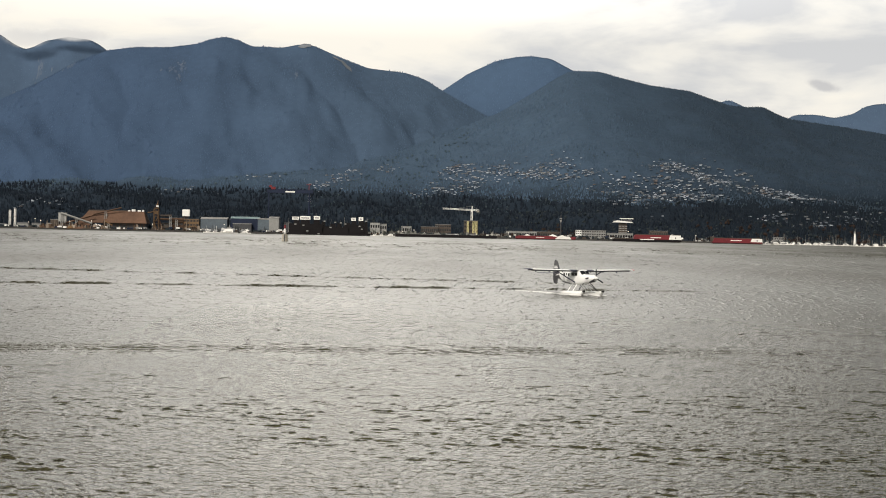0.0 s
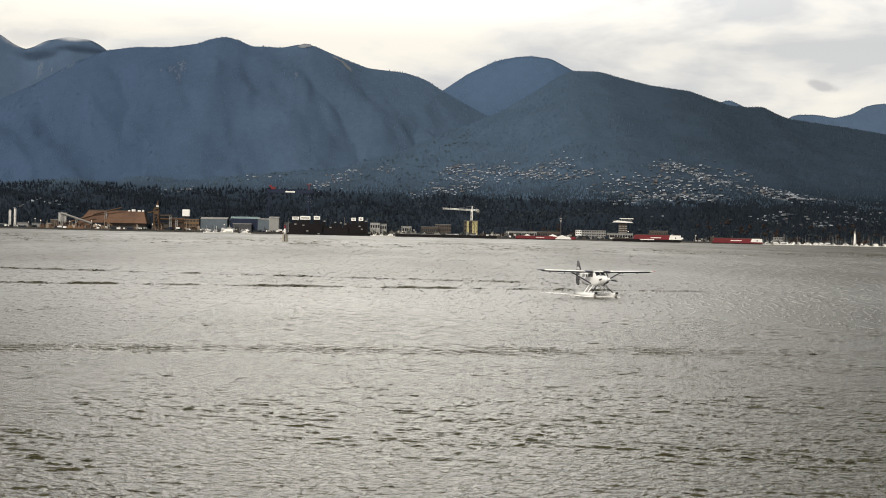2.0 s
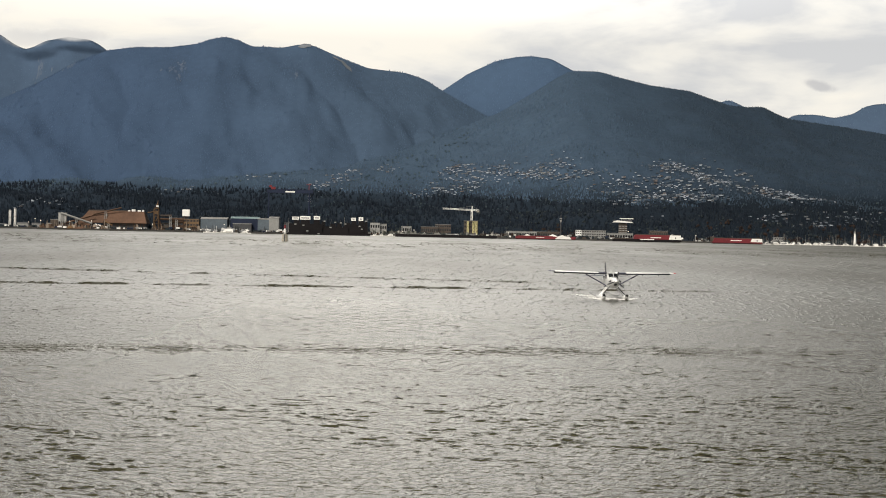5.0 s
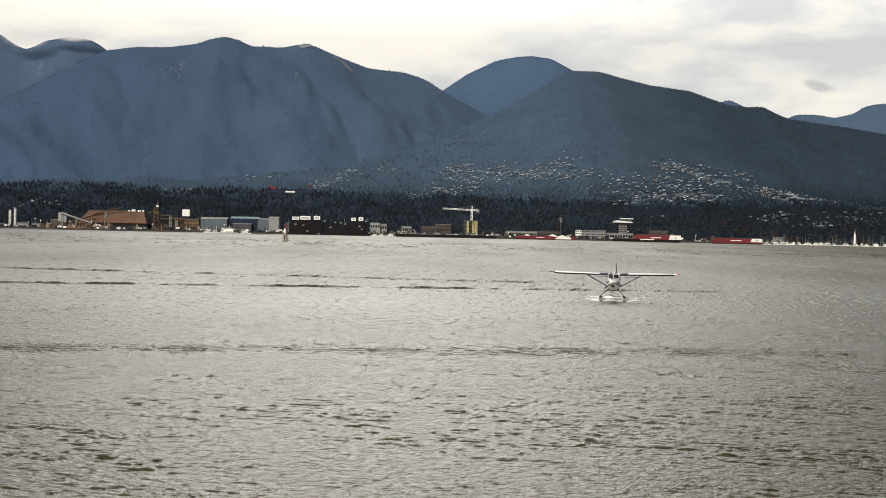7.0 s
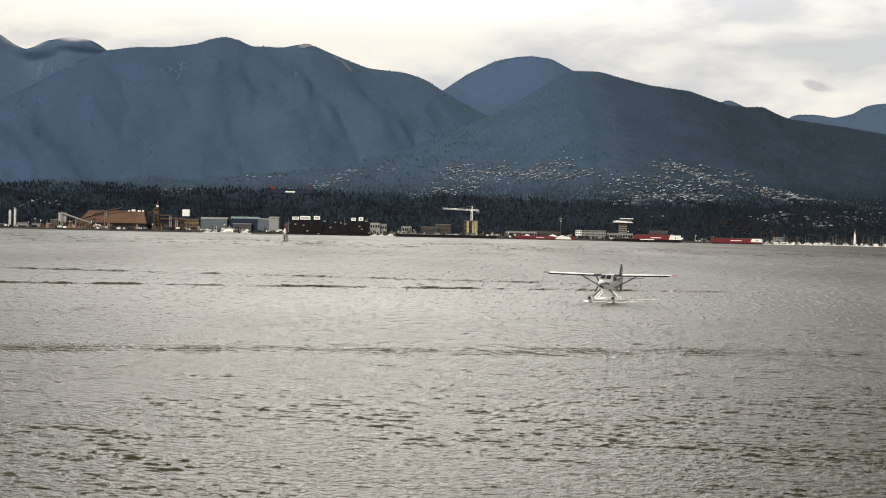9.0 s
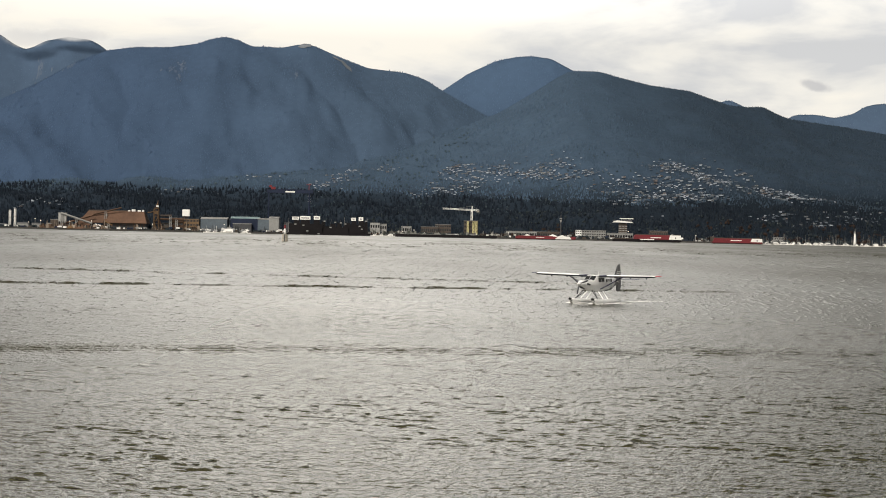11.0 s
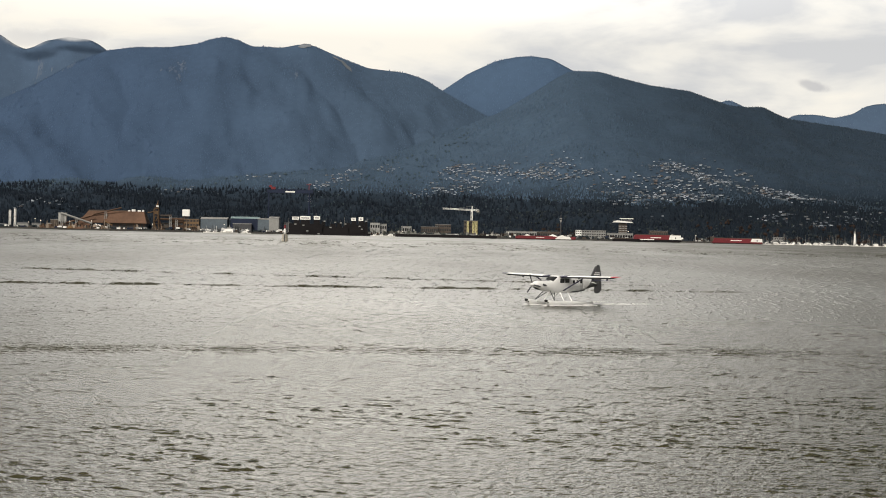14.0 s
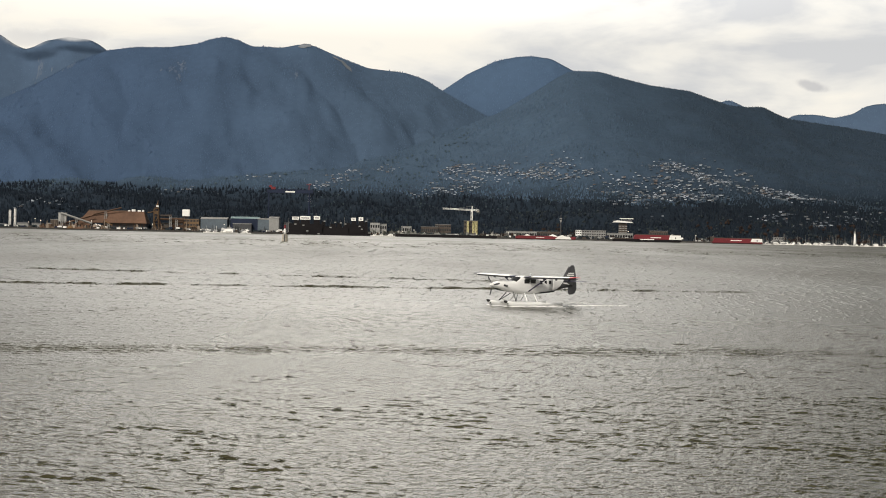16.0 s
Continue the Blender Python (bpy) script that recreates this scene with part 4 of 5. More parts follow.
shed("shed", -650.3, -642.0, 10.5, 2708, 8, PALE, PALE, "small pale quay hut", 0.6)
shed("shed", -755.1, -718.0, 7.9, 2712, 12, BLUEGREY, ROOF_GREY, "low blue-grey quay shed", 1.2)


def gantry_crane():
    y = 2740
    xl, xr = -291.2, -221.9
    zt, zb = 74.1 - G, 68.4 - G
    T = thing("gantry_crane", pose((xl + xr) / 2, y, G), "very tall dark blue gantry crane with a red trolley house", "crane")
    h = (xr - xl) / 2
    part("girder", box(-h - 2, h + 5, -3, 3, zb, zt, 0.2), STEEL_BLUE, T)
    part("girder_rail", box(-h + 6, h - 3, -3.3, 3.3, zt, zt + 0.5), STEEL_BLUE, T, "dark walkway rail")
    for sy in (-9, 9):
        part("hinged_leg", tube((-h + 1, sy, -2), (-h + 1, sy * 0.25, zb), 0.7, 0.9, seg=6), STEEL_BLUE, T)
        part("fixed_leg", tube((h - 1, sy, -2), (h - 1, sy * 0.3, zb), 1.3, 1.7, seg=6), STEEL_BLUE, T)
    for x in (-h + 1, h - 1):
        part("sill_beam", box(x - 1.2, x + 1.2, -12, 12, 0, 2.4), STEEL_BLUE, T)
    part("trolley_house", box(-h + 4.5, -h + 12, -4, 4, zt, zt + 4.2, 0.2), RED, T, "red trolley house")
    part("trolley_cab", box(-h + 2, -h + 6, -4, -1, zt + 3.5, zt + 7.0, 0.2), RED, T)
    part("top_beacon", box(h - 6, h + 1.5, -2, 2, zt + 8.2, zt + 9.2), RED, T, "red maintenance jib")
    part("jib_post", tube((h - 2, 0, zt), (h - 2, 0, zt + 8), 0.7, seg=6), RED, T)
    for z in (5, 11, 14):
        part("leg_platform", box(h - 3.4, h + 1.0, -4, -2.6, zb - z, zb - z + 1.1), PALE, T)
    part("sign_bar", box(-h * 0.18, h * 0.28, -3.25, -3.0, zb + 1.0, zt - 2.4), WHITE, T, "white lettering bar")


gantry_crane()


def dry_dock():
    y = 2690
    x0, x1 = -256.1, -121.9
    T = thing("dry_dock", pose((x0 + x1) / 2, y, 0), "black floating dry dock with white deck cabins", "dry dock")
    w = (x1 - x0) / 2
    sx = 2690 / 2926.0
    part("pontoon", box(-w, w, -14, 14, -1, 4.0, 0.3), HULL_BLACK, T)
    part("wing_wall", box(-w + 6, -w + 62, -14, -10, 4, 18.3, 0.2), HULL_BLACK, T)
    part("wing_wall", box(-w + 60, w - 30, -14, -10, 4, 12.8, 0.2), HULL_BLACK, T)
    part("far_wing_wall", box(-w + 4, w - 8, 10, 14, 4, 14.5, 0.2), HULL_BLACK, T)
    part("end_tower", box(w - 32, w - 8, -14, -9, 4, 18.3, 0.2), HULL_BLACK, T)
    # cabins and lamps along the walls
    for px0, px1, py0, py1 in ((518, 530, 388, 384), (532, 550, 388, 383), (556, 567, 388, 383), (622, 630, 390, 386), (635, 643, 390, 385)):
        bx0, bx1 = (px0 - 579) * sx, (px1 - 579) * sx
        zz = (416.9 - 0.021 * (580 - (px0 + px1) / 2) - py0) * sx
        part("deck_cabin", box(bx0, bx1, -13.6, -10.4, zz - 1.2, zz + (py0 - py1) * sx, 0.1), WHITE, T, "white deck cabin")
        part("cabin_window", box(bx0 + 2, bx1 - 2, -13.7, -13.5, zz + 0.8, zz + 2.2), GLASS, T)
    for px, py in ((538, 399), (594, 394), (565, 414), (612, 397), (604, 395), (545, 409), (637, 401), (641, 406), (648, 392), (524, 397), (575, 392), (586, 403)):
        bx, zz = (px - 579) * sx, (416.9 - 0.021 * (580 - px) - py) * sx
        part("deck_locker", box(bx - 1.6, bx + 1.6, -15.2, -14.05, zz - 1.0, zz + 0.8, 0.1), PALE, T, "pale deck locker")
    for px, py in ((512, 392), (560, 381), (610, 388), (629, 392), (650, 389)):
        bx, zz = (px - 579) * sx, (416.9 - py) * sx
        part("light_mast", tube((bx, -12, 4), (bx, -12, zz + 3), 0.35, 0.2, seg=6), PALE, T)
    for px, wd, hh in ((526, 9, 26), (541, 14, 27), (561, 9, 26.5), (573, 5, 23), (590, 8, 20), (601, 6, 21), (615, 10, 22), (627, 7, 25), (640, 8, 26), (648, 4, 24)):
        bx = (px - 579) * sx
        part("wall_turret", loft([[(bx - wd / 2 - 1.5, yy, 4), (bx + wd / 2 + 1.5, yy, 4), (bx + wd / 2, yy, hh - 1.0), (bx - wd / 2, yy, hh - 1.0)] for yy in (-13.0, -10.2)]), HULL_BLACK, T)
    for px, hh, lean in ((584, 26, 3), (607, 25, -4), (633, 30, 2)):
        bx = (px - 579) * sx
        part("derrick", tube((bx, -11, 12), (bx + lean, -11, hh), 0.5, 0.3, seg=5), STEEL_DARK, T)
    part("bow_plate", box(-w - 2, -w + 8, -12, 12, 3.0, 19.6, 0.4), STEEL_DARK, T)


dry_dock()


def beacon():
    x, y = -106.1, 1107.5
    s = y / 2926.0
    T = thing("harbour_beacon", pose(x, y, 0), "white and red harbour light on a stained concrete pier", "beacon")
    part("pier", loft([[(r * math.cos(a), r * math.sin(a), z) for a in [i * math.pi / 4 + math.pi / 8 for i in range(8)]] for z, r in ((-2, 2.5), (0.4, 2.4), (4.6, 2.0), (5.0, 1.9))]), CONCRETE, T)
    part("pier_cap", tube((0, 0, 5.0), (0, 0, 5.3), 2.1, 2.1, seg=8), CONCRETE, T)
    part("tower", tube((0, 0, 5.3), (0, 0, 9.0), 0.85, 0.7, seg=12), WHITE, T, "white tower")
    part("red_band", tube((0, 0, 9.0), (0, 0, 11.6), 0.72, 0.62, seg=12), RED, T, "red upper band")
    part("gallery", tube((0, 0, 11.6), (0, 0, 11.8), 1.0, 1.0, seg=12), STEEL_DARK, T)
    part("lantern", tube((0, 0, 11.8), (0, 0, 12.8), 0.45, 0.4, seg=10), GLASS, T)
    part("mast", tube((0, 0, 12.8), (0, 0, 15.0), 0.12, 0.06, seg=6), STEEL_DARK, T)
    part("ladder", box(-0.3, 0.3, -2.5, -2.2, -0.5, 5.2), STEEL_DARK, T)
    part("rail", tube((0, 0, 6.2), (0, 0, 6.32), 1.95, 1.95, seg=8), STEEL_GREY, T)


beacon()


def tower_crane():
    y = 2730
    x = 46.3
    ztop, zj = 53.1 - G, 45.2 - G
    s = 2730 / 2926.0
    T = thing("tower_crane", pose(x, y, G), "white tower crane with a long level jib", "crane")
    lattice_tower(T, 0, 0, 2.6, -2, zj, 0.42, WHITE, "mast")
    part("head", tube((0, 0, zj), (0.6, 0, ztop), 1.2, 0.5, seg=4), WHITE, T)
    bm = bmesh.new()
    jl, jr = -52 * s, 13 * s
    for dz, dy in ((0, -0.9), (0, 0.9), (1.9, 0)):
        tube((jl, dy, zj + dz + 2.0), (jr, dy, zj + dz), 0.36, seg=4, bm=bm)
    for k in range(22):
        xa = jl + (jr - jl) * k / 22
        xb = jl + (jr - jl) * (k + 1) / 22
        za, zb_ = zj + 2.0 * (1 - k / 22), zj + 2.0 * (1 - (k + 1) / 22)
        tube((xa, -0.9, za), (xb, 0, zb_ + 1.9), 0.2, seg=4, bm=bm)
        tube((xb, 0, zb_ + 1.9), (xb, 0.9, zb_), 0.2, seg=4, bm=bm)
    part("jib", bm, WHITE, T)
    part("counterweight", box(jr - 4, jr, -1.4, 1.4, zj - 2.2, zj + 0.4, 0.1), CONCRETE, T)
    part("cab", box(-1.2, 1.4, -2.4, -0.8, zj - 2.4, zj - 0.2, 0.1), WHITE, T)
    part("trolley", box(-22, -19.5, -1.0, 1.0, zj + 0.2, zj + 3.8, 0.1), PALE, T)
    for xx in (jl * 0.6, jr * 0.9):
        part("tie_bar", tube((0.6, 0, ztop), (xx, 0, zj + 2.4), 0.16, seg=4), PALE, T)


tower_crane()
block("site_building", 33.8, 57.0, 28.8, 2726, 14, BROWN, "half-built dark concrete frame under the tower crane", 4, 5)


def scaffold(px, x, top):
    T = thing("jack_up_leg", pose(x, 2722, G), "pale yellow steel lattice leg beside the building", "scaffold", "yellow lattice legs")
    lattice_tower(T, 0, 0, 2.4, -2, top - G, 0.45, YELLOW_PALE, "lattice")
    part("head", box(-1.8, 1.8, -1.8, 1.8, top - G, top - G + 0.8), YELLOW_PALE, T)


YELLOW_PALE = mat("pale_yellow_paint", (0.62, 0.56, 0.30), 0.6, grain=0.4)
for _p in (828, 838, 843):
    scaffold(_p, 45.7 + (_p - 834) * 0.93, 26.9)


def barge(x0, x1, y, hull_top, material, label, house=None, dark=1.6, text=()):
    """A dumb barge: raked black bottom, painted side and a bulwark."""
    w = (x1 - x0) / 2
    T = thing("barge", pose((x0 + x1) / 2, y, 0), label, "barge", "moored barges")
    part("hull", loft([[(-w + 3, yy, -0.6), (w - 3, yy, -0.6), (w - 0.4, yy, dark), (-w + 0.4, yy, dark)] for yy in (-8, 8)]), HULL_BLACK, T, "black lower hull")
    part("topside", loft([[(-w + 0.4, yy, dark), (w - 0.4, yy, dark), (w, yy, hull_top), (-w, yy, hull_top)] for yy in (-8.02, 8.02)]), material, T)
    part("bulwark", box(-w + 0.5, w - 0.5, -8.1, -7.8, hull_top, hull_top + 0.5), material, T)
    bol = None
    for i in range(8):
        m = pose(-w + 4 + (2 * w - 8) * i / 7, -7.4, hull_top)
        if bol is None:
            bol = part("bollard", tube((0, 0, 0), (0, 0, 0.9), 0.3, seg=8), STEEL_DARK, T)
            bol.matrix_basis = m
        else:
            share(bol, m)
    return T, w


T_, w_ = barge(116.0, 212.4, 2660, 5.2, RED, "long red barge loaded with white bulk heaps")
part("deck_wall", box(-w_ + 4, w_ * 0.25, -8.4, -8.15, 1.7, 6.4, 0.1), RED, T_)
part("white_bow", loft([[(w_ * 0.30, yy, 1.5), (w_ * 0.86, yy, 1.5), (w_ * 0.80, yy, 6.0), (w_ * 0.42, yy, 6.0)] for yy in (-8.45, -8.1)]), WHITE, T_, "white bow panel")
part("lettering_bar", box(-w_ * 0.32, -w_ * 0.05, -8.5, -8.42, 3.6, 4.5), WHITE, T_, "white lettering bar")
heap(126.9, 143.3, 8.9, 2662, SALT, "white heap of bulk cargo on the red barge", "cargo_heap", 4.8, 6, 3)
heap(165.1, 186.9, 9.3, 2662, SALT, "white heap of bulk cargo on the red barge", "cargo_heap", 4.8, 6, 8)
heap(181.5, 201.5, 8.2, 2662, SALT, "low white heap of bulk cargo on the red barge", "cargo_heap", 4.8, 6, 9)

T_, w_ = barge(269.5, 379.6, 2640, 4.0, HULL_BLACK, "low dark barge carrying a long red covered hold", dark=2.0)


def covered_hold(T, w, a, b, z0, z1, white_from):
    part("hold", loft([[(a, yy, z0), (b, yy, z0), (b - 0.6, yy, z1), (a + 2.5, yy, z1)] for yy in (-7.6, 7.6)]), RED, T, "red covered hold")
    wf = a + (b - a) * white_from
    part("white_end", loft([[(wf, yy, z0 + 0.3), (b + 0.1, yy, z0 + 0.3), (b - 0.5, yy, z1 + 0.1), (wf + 2.2, yy, z1 + 0.1)] for yy in (-7.9, -7.5)]), WHITE, T, "white end panel")
    part("emblem", tube((b - (b - wf) * 0.45, -8.0, (z0 + z1) / 2), (b - (b - wf) * 0.45, -7.85, (z0 + z1) / 2), 1.1, seg=12), STEEL_DARK, T, "dark round emblem")
    part("lettering_bar", box(a + (b - a) * 0.36, a + (b - a) * 0.58, -7.85, -7.7, (z0 + z1) / 2 - 0.7, (z0 + z1) / 2 + 0.5), WHITE, T, "white lettering bar")
    n = 7
    rib = None
    for i in range(n):
        m = pose(a + 4 + (wf - a - 6) * i / (n - 1), -7.65, 0)
        if rib is None:
            rib = part("side_rib", box(-0.2, 0.2, -0.15, 0.1, z0, z1 - 0.4), RED, T)
            rib.matrix_basis = m
        else:
            share(rib, m)
    part("hatch_rail", box(a + 3, b - 2, -6, -5.8, z1, z1 + 1.0), BROWN, T)


_s = 2640 / 2926.0
covered_hold(T_, w_, -w_ + 37 * _s, w_ - 1, 3.2, 11.4, 0.74)
part("deck_boat", loft([[(-w_ + a, yy, z) for a, z in ((50 * _s, 3.4), (72 * _s, 3.4), (74 * _s, 5.2), (47 * _s, 4.6))] for yy in (-10.4, -8.3)]), WHITE, T_, "white boat hull alongside")
part("deck_rail", box(-w_ + 2, -w_ + 34 * _s, -7, -6.8, 4.2, 6.0), BROWN, T_)

T_, w_ = barge(420.9, 500.9, 2600, 3.0, RED, "red covered barge with a white end panel", dark=1.6)
covered_hold(T_, w_, -w_ + 1.5, w_ - 0.3, 2.6, 8.6, 0.76)
part("stern_house", box(-w_ - 1.0, -w_ + 6, -6, 2, 3, 11.0, 0.2), BROWN, T_, "small brown stern frame")

T_, w_ = barge(-77.4, 87.5, 2680, 4.4, HULL_BLACK, "long low black log barge moored along the shore", dark=1.4)
part("deck_house", box(w_ * 0.02, w_ * 0.16, -3, 3, 4.4, 6.6, 0.2), PALE, T_)
part("pale_rail", box(-w_ * 0.9, -w_ * 0.1, -7.9, -7.7, 4.4, 5.4), PALE, T_)

# blocks behind the quays
for _a, _b, _t, _y, _w, _f, _n, _l in (
        (-120.1, -104.4, 21.7, 2710, STEEL_GREY, 1, 4, "grey workshop by the dry dock"),
        (-104.6, -93.5, 20.2, 2716, PALE, 1, 3, "pale workshop by the dry dock"),
        (-67.6, -52.7, 17.3, 2720, PALE, 1, 4, "low pale office by the shore"),
        (-36.9, -9.0, 17.1, 2724, BROWN, 1, 8, "low brown warehouse by the shore"),
        (-13.7, 12.4, 21.4, 2730, BROWN, 2, 7, "low brown building with pale windows"),
        (103.7, 154.0, 12.9, 2724, PALE, 1, 12, "long low pale terminal building"),
        (152.4, 191.6, 12.9, 2730, BROWN, 1, 10, "long low brown building"),
        (217.6, 226.9, 17.1, 2716, WHITE, 3, 3, "white stair tower of an office"),
        (228.0, 267.0, 16.7, 2718, PALE, 3, 10, "pale three-storey office with window bands"),
        (269.3, 312.0, 13.0, 2722, PALE, 1, 10, "long low pale shore building"),
        (342.1, 372.0, 18.1, 2740, BROWN, 1, 8, "low brown building with a pale roof edge"),
        (542.8, 557.6, 11.5, 2712, PALE, 2, 4, "pale boathouse by the marina")):
    block("shore_building", _a, _b, _t, _y, 12, _w, _l, _f, _n, base=max(2.5, _t - (12 if _y < 2760 else 3)), group="shore buildings", roofm=PALE)


def pavilion():
    y = 2770
    T = thing("pavilion", pose(300.1, y, 4.0), "pale building with a wide white overhanging roof", "building")
    z = 31.6 - 4.0
    part("roof", loft([[(-17, yy, z), (17, yy, z - 0.6), (15, yy, z + 1.0), (-9, yy, z + 3.2), (-14, yy, z + 2.0)] for yy in (-6, 8)]), WHITE, T, "white overhanging roof")
    part("upper_roof", box(-4, 18, 2, 10, z + 6.0, z + 7.0, 0.1), WHITE, T)
    part("wall", box(-6, 7, -2, 8, -4, z, 0.1), BROWN, T)
    pane = None
    for k in range(24):
        m = pose(-6.0 + 2.5 * (k % 6), -2, 10.5 + 3.6 * (k // 6))
        if pane is None:
            pane = part("window_bay", box(-0.9, 0.9, -0.3, 0.1, -0.6, 0.6), STEEL_GREY, T)
            pane.matrix_basis = m
        else:
            share(pane, m)
    part("upper_wall", box(-2, 16, 3, 9, z + 1, z + 6.0, 0.1), STEEL_DARK, T)


pavilion()


def lookout():
    T = thing("lookout_tower", pose(193.2, 2724, G), "slender dark grey lookout tower with a pale cabin on top", "tower")
    z = 39.4 - G
    part("shaft", tube((0, 0, -2), (0, 0, z - 9), 1.2, 0.9, seg=10), STEEL_DARK, T)
    part("cabin", tube((0, 0, z - 10), (0, 0, z - 3.5), 1.2, 2.0, seg=10), STEEL_GREY, T, "pale grey cabin")
    part("cabin_band", tube((0, 0, z - 6.0), (0, 0, z - 4.8), 2.1, 2.1, seg=10), GLASS, T)
    part("aerial", tube((0, 0, z - 3.5), (0, 0, z + 2), 0.3, 0.12, seg=6), PALE, T)


lookout()


# ---------- marina ----------
def motor_boat(L, label):
    T = thing("motor_boat", pose(0, 0, 0), label, "boat", "moored boats")
    part("hull", loft([[(x, yy * w, z) for yy, z in ((-1, 1.5), (-0.7, -0.3), (0.7, -0.3), (1, 1.5))] for x, w in ((-L / 2, L * 0.14), (0, L * 0.16), (L * 0.3, L * 0.12), (L / 2, 0.1))]), WHITE, T, "white hull")
    part("cabin", loft([[(x, yy * L * 0.11, z) for yy, z in ((-1, 1.4), (-0.8, zt), (0.8, zt), (1, 1.4))] for x, zt in ((-L * 0.3, 0.5 + L * 0.17), (-L * 0.25, 0.8 + L * 0.2), (L * 0.08, 0.7 + L * 0.19), (L * 0.2, 1.7))]), WHITE, T)
    part("cabin_window", box(-L * 0.24, L * 0.05, -L * 0.115, L * 0.115, 2.2, 2.8), GLASS, T)
    part("flybridge", box(-L * 0.2, 0, -L * 0.07, L * 0.07, 0.6 + L * 0.18, 1.2 + L * 0.25, 0.1), PALE, T)
    part("aerial", tube((-L * 0.1, 0, L * 0.3), (-L * 0.1, 0, L * 0.5), 0.08, seg=5), PALE, T)
    return T


def sail_boat(L, label):
    T = thing("sail_boat", pose(0, 0, 0), label, "boat", "moored boats")
    part("hull", loft([[(x, yy * w, z) for yy, z in ((-1, 1.2), (-0.6, -0.4), (0.6, -0.4), (1, 1.2))] for x, w in ((-L / 2, L * 0.09), (0, L * 0.15), (L / 2, 0.08))]), WHITE, T, "white hull")
    part("coachroof", box(-L * 0.2, L * 0.15, -L * 0.07, L * 0.07, 1.1, 1.9, 0.1), PALE, T)
    part("mast", tube((L * 0.05, 0, 1), (L * 0.05, 0, L * 1.1), 0.11, 0.07, seg=6), STEEL_GREY, T, "aluminium mast")
    part("boom", tube((L * 0.05, 0, 2.4), (-L * 0.38, 0, 2.5), 0.28, seg=6), STEEL_BLUE, T, "furled dark sail on the boom")
    return T


_r = random.Random(21)
_kinds = [motor_boat(13, "white motor cruiser moored in the marina"), sail_boat(12, "white sailing yacht with bare mast in the marina"),
          motor_boat(17, "large white motor yacht moored in the marina"), sail_boat(15, "tall white sailing yacht with bare mast")]
for _i, _k in enumerate(_kinds):
    _k.matrix_basis = pose(555.5 + 30 * _i, 2640 + 5 * _i, 0, 0, 0, 170)
for _i in range(88):
    _f = _i / 87.0
    copy_thing(_r.choice(_kinds), pose(512.2 + _f * 212.0 + _r.uniform(-3, 3), _r.uniform(2610, 2682), 0, 0, 0, _r.choice((0, 180, 90, -90)) + _r.uniform(-25, 25)))
_ferry = motor_boat(34, "large white passenger ship lying at the quay")
_ferry.matrix_basis = pose(-350.4, 2680, 0, 0, 0, 178)
for _x in (-383.3, -372.0, -357.3, -348.7, -320.5, -112.6, -99.7, -86.9):
    copy_thing(_kinds[2 if _r.random() < 0.5 else 0], pose(_x, 2683, 0, 0, 0, _r.choice((0, 180)) + _r.uniform(-15, 15)))


def marina_light():
    T = thing("marina_light", pose(662.0, 2660, 0), "white marina light tower among the boats", "tower")
    z = 28.5
    part("tower", tube((0, 0, -1), (0, 0, z * 0.72), 2.2, 1.3, seg=10), WHITE, T)
    part("lantern", tube((0, 0, z * 0.72), (0, 0, z * 0.84), 1.2, 1.0, seg=10), PALE, T)
    part("pole", tube((0, 0, z * 0.84), (0, 0, z), 0.4, 0.2, seg=6), PALE, T)


marina_light()


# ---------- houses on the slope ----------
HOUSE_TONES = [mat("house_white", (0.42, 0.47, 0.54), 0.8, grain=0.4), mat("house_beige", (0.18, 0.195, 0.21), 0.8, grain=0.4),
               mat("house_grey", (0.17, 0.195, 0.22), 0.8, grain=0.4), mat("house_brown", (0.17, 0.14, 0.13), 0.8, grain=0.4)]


def house(w, d, h, tone, roof, label):
    T = thing("house", pose(0, 0, -400), label, "house", "hillside houses")
    part("wall", box(-w / 2, w / 2, -d / 2, d / 2, -0.5, h), tone, T)
    part("roof", prism([(-d / 2 - 0.6, h - 0.2), (0, h + 0.6), (d / 2 + 0.6, h - 0.2)], -w / 2 - 0.5, w / 2 + 0.5), roof, T)
    pane = None
    for i in range(3):
        m = pose(-w / 3 + i * w / 3, -d / 2, h * 0.5)
        if pane is None:
            pane = part("window", box(-w * 0.09, w * 0.09, -0.08, 0.05, -0.35, 0.35), GLASS, T)
            pane.matrix_basis = m
        else:
            share(pane, m)
    return T


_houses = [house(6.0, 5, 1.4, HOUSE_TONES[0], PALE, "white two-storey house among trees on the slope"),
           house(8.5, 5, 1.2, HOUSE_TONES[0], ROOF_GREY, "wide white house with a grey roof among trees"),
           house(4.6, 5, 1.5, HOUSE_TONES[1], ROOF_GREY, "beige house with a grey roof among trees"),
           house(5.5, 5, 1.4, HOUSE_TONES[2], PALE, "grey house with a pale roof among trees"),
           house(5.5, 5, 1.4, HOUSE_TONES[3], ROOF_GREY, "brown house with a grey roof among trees")]
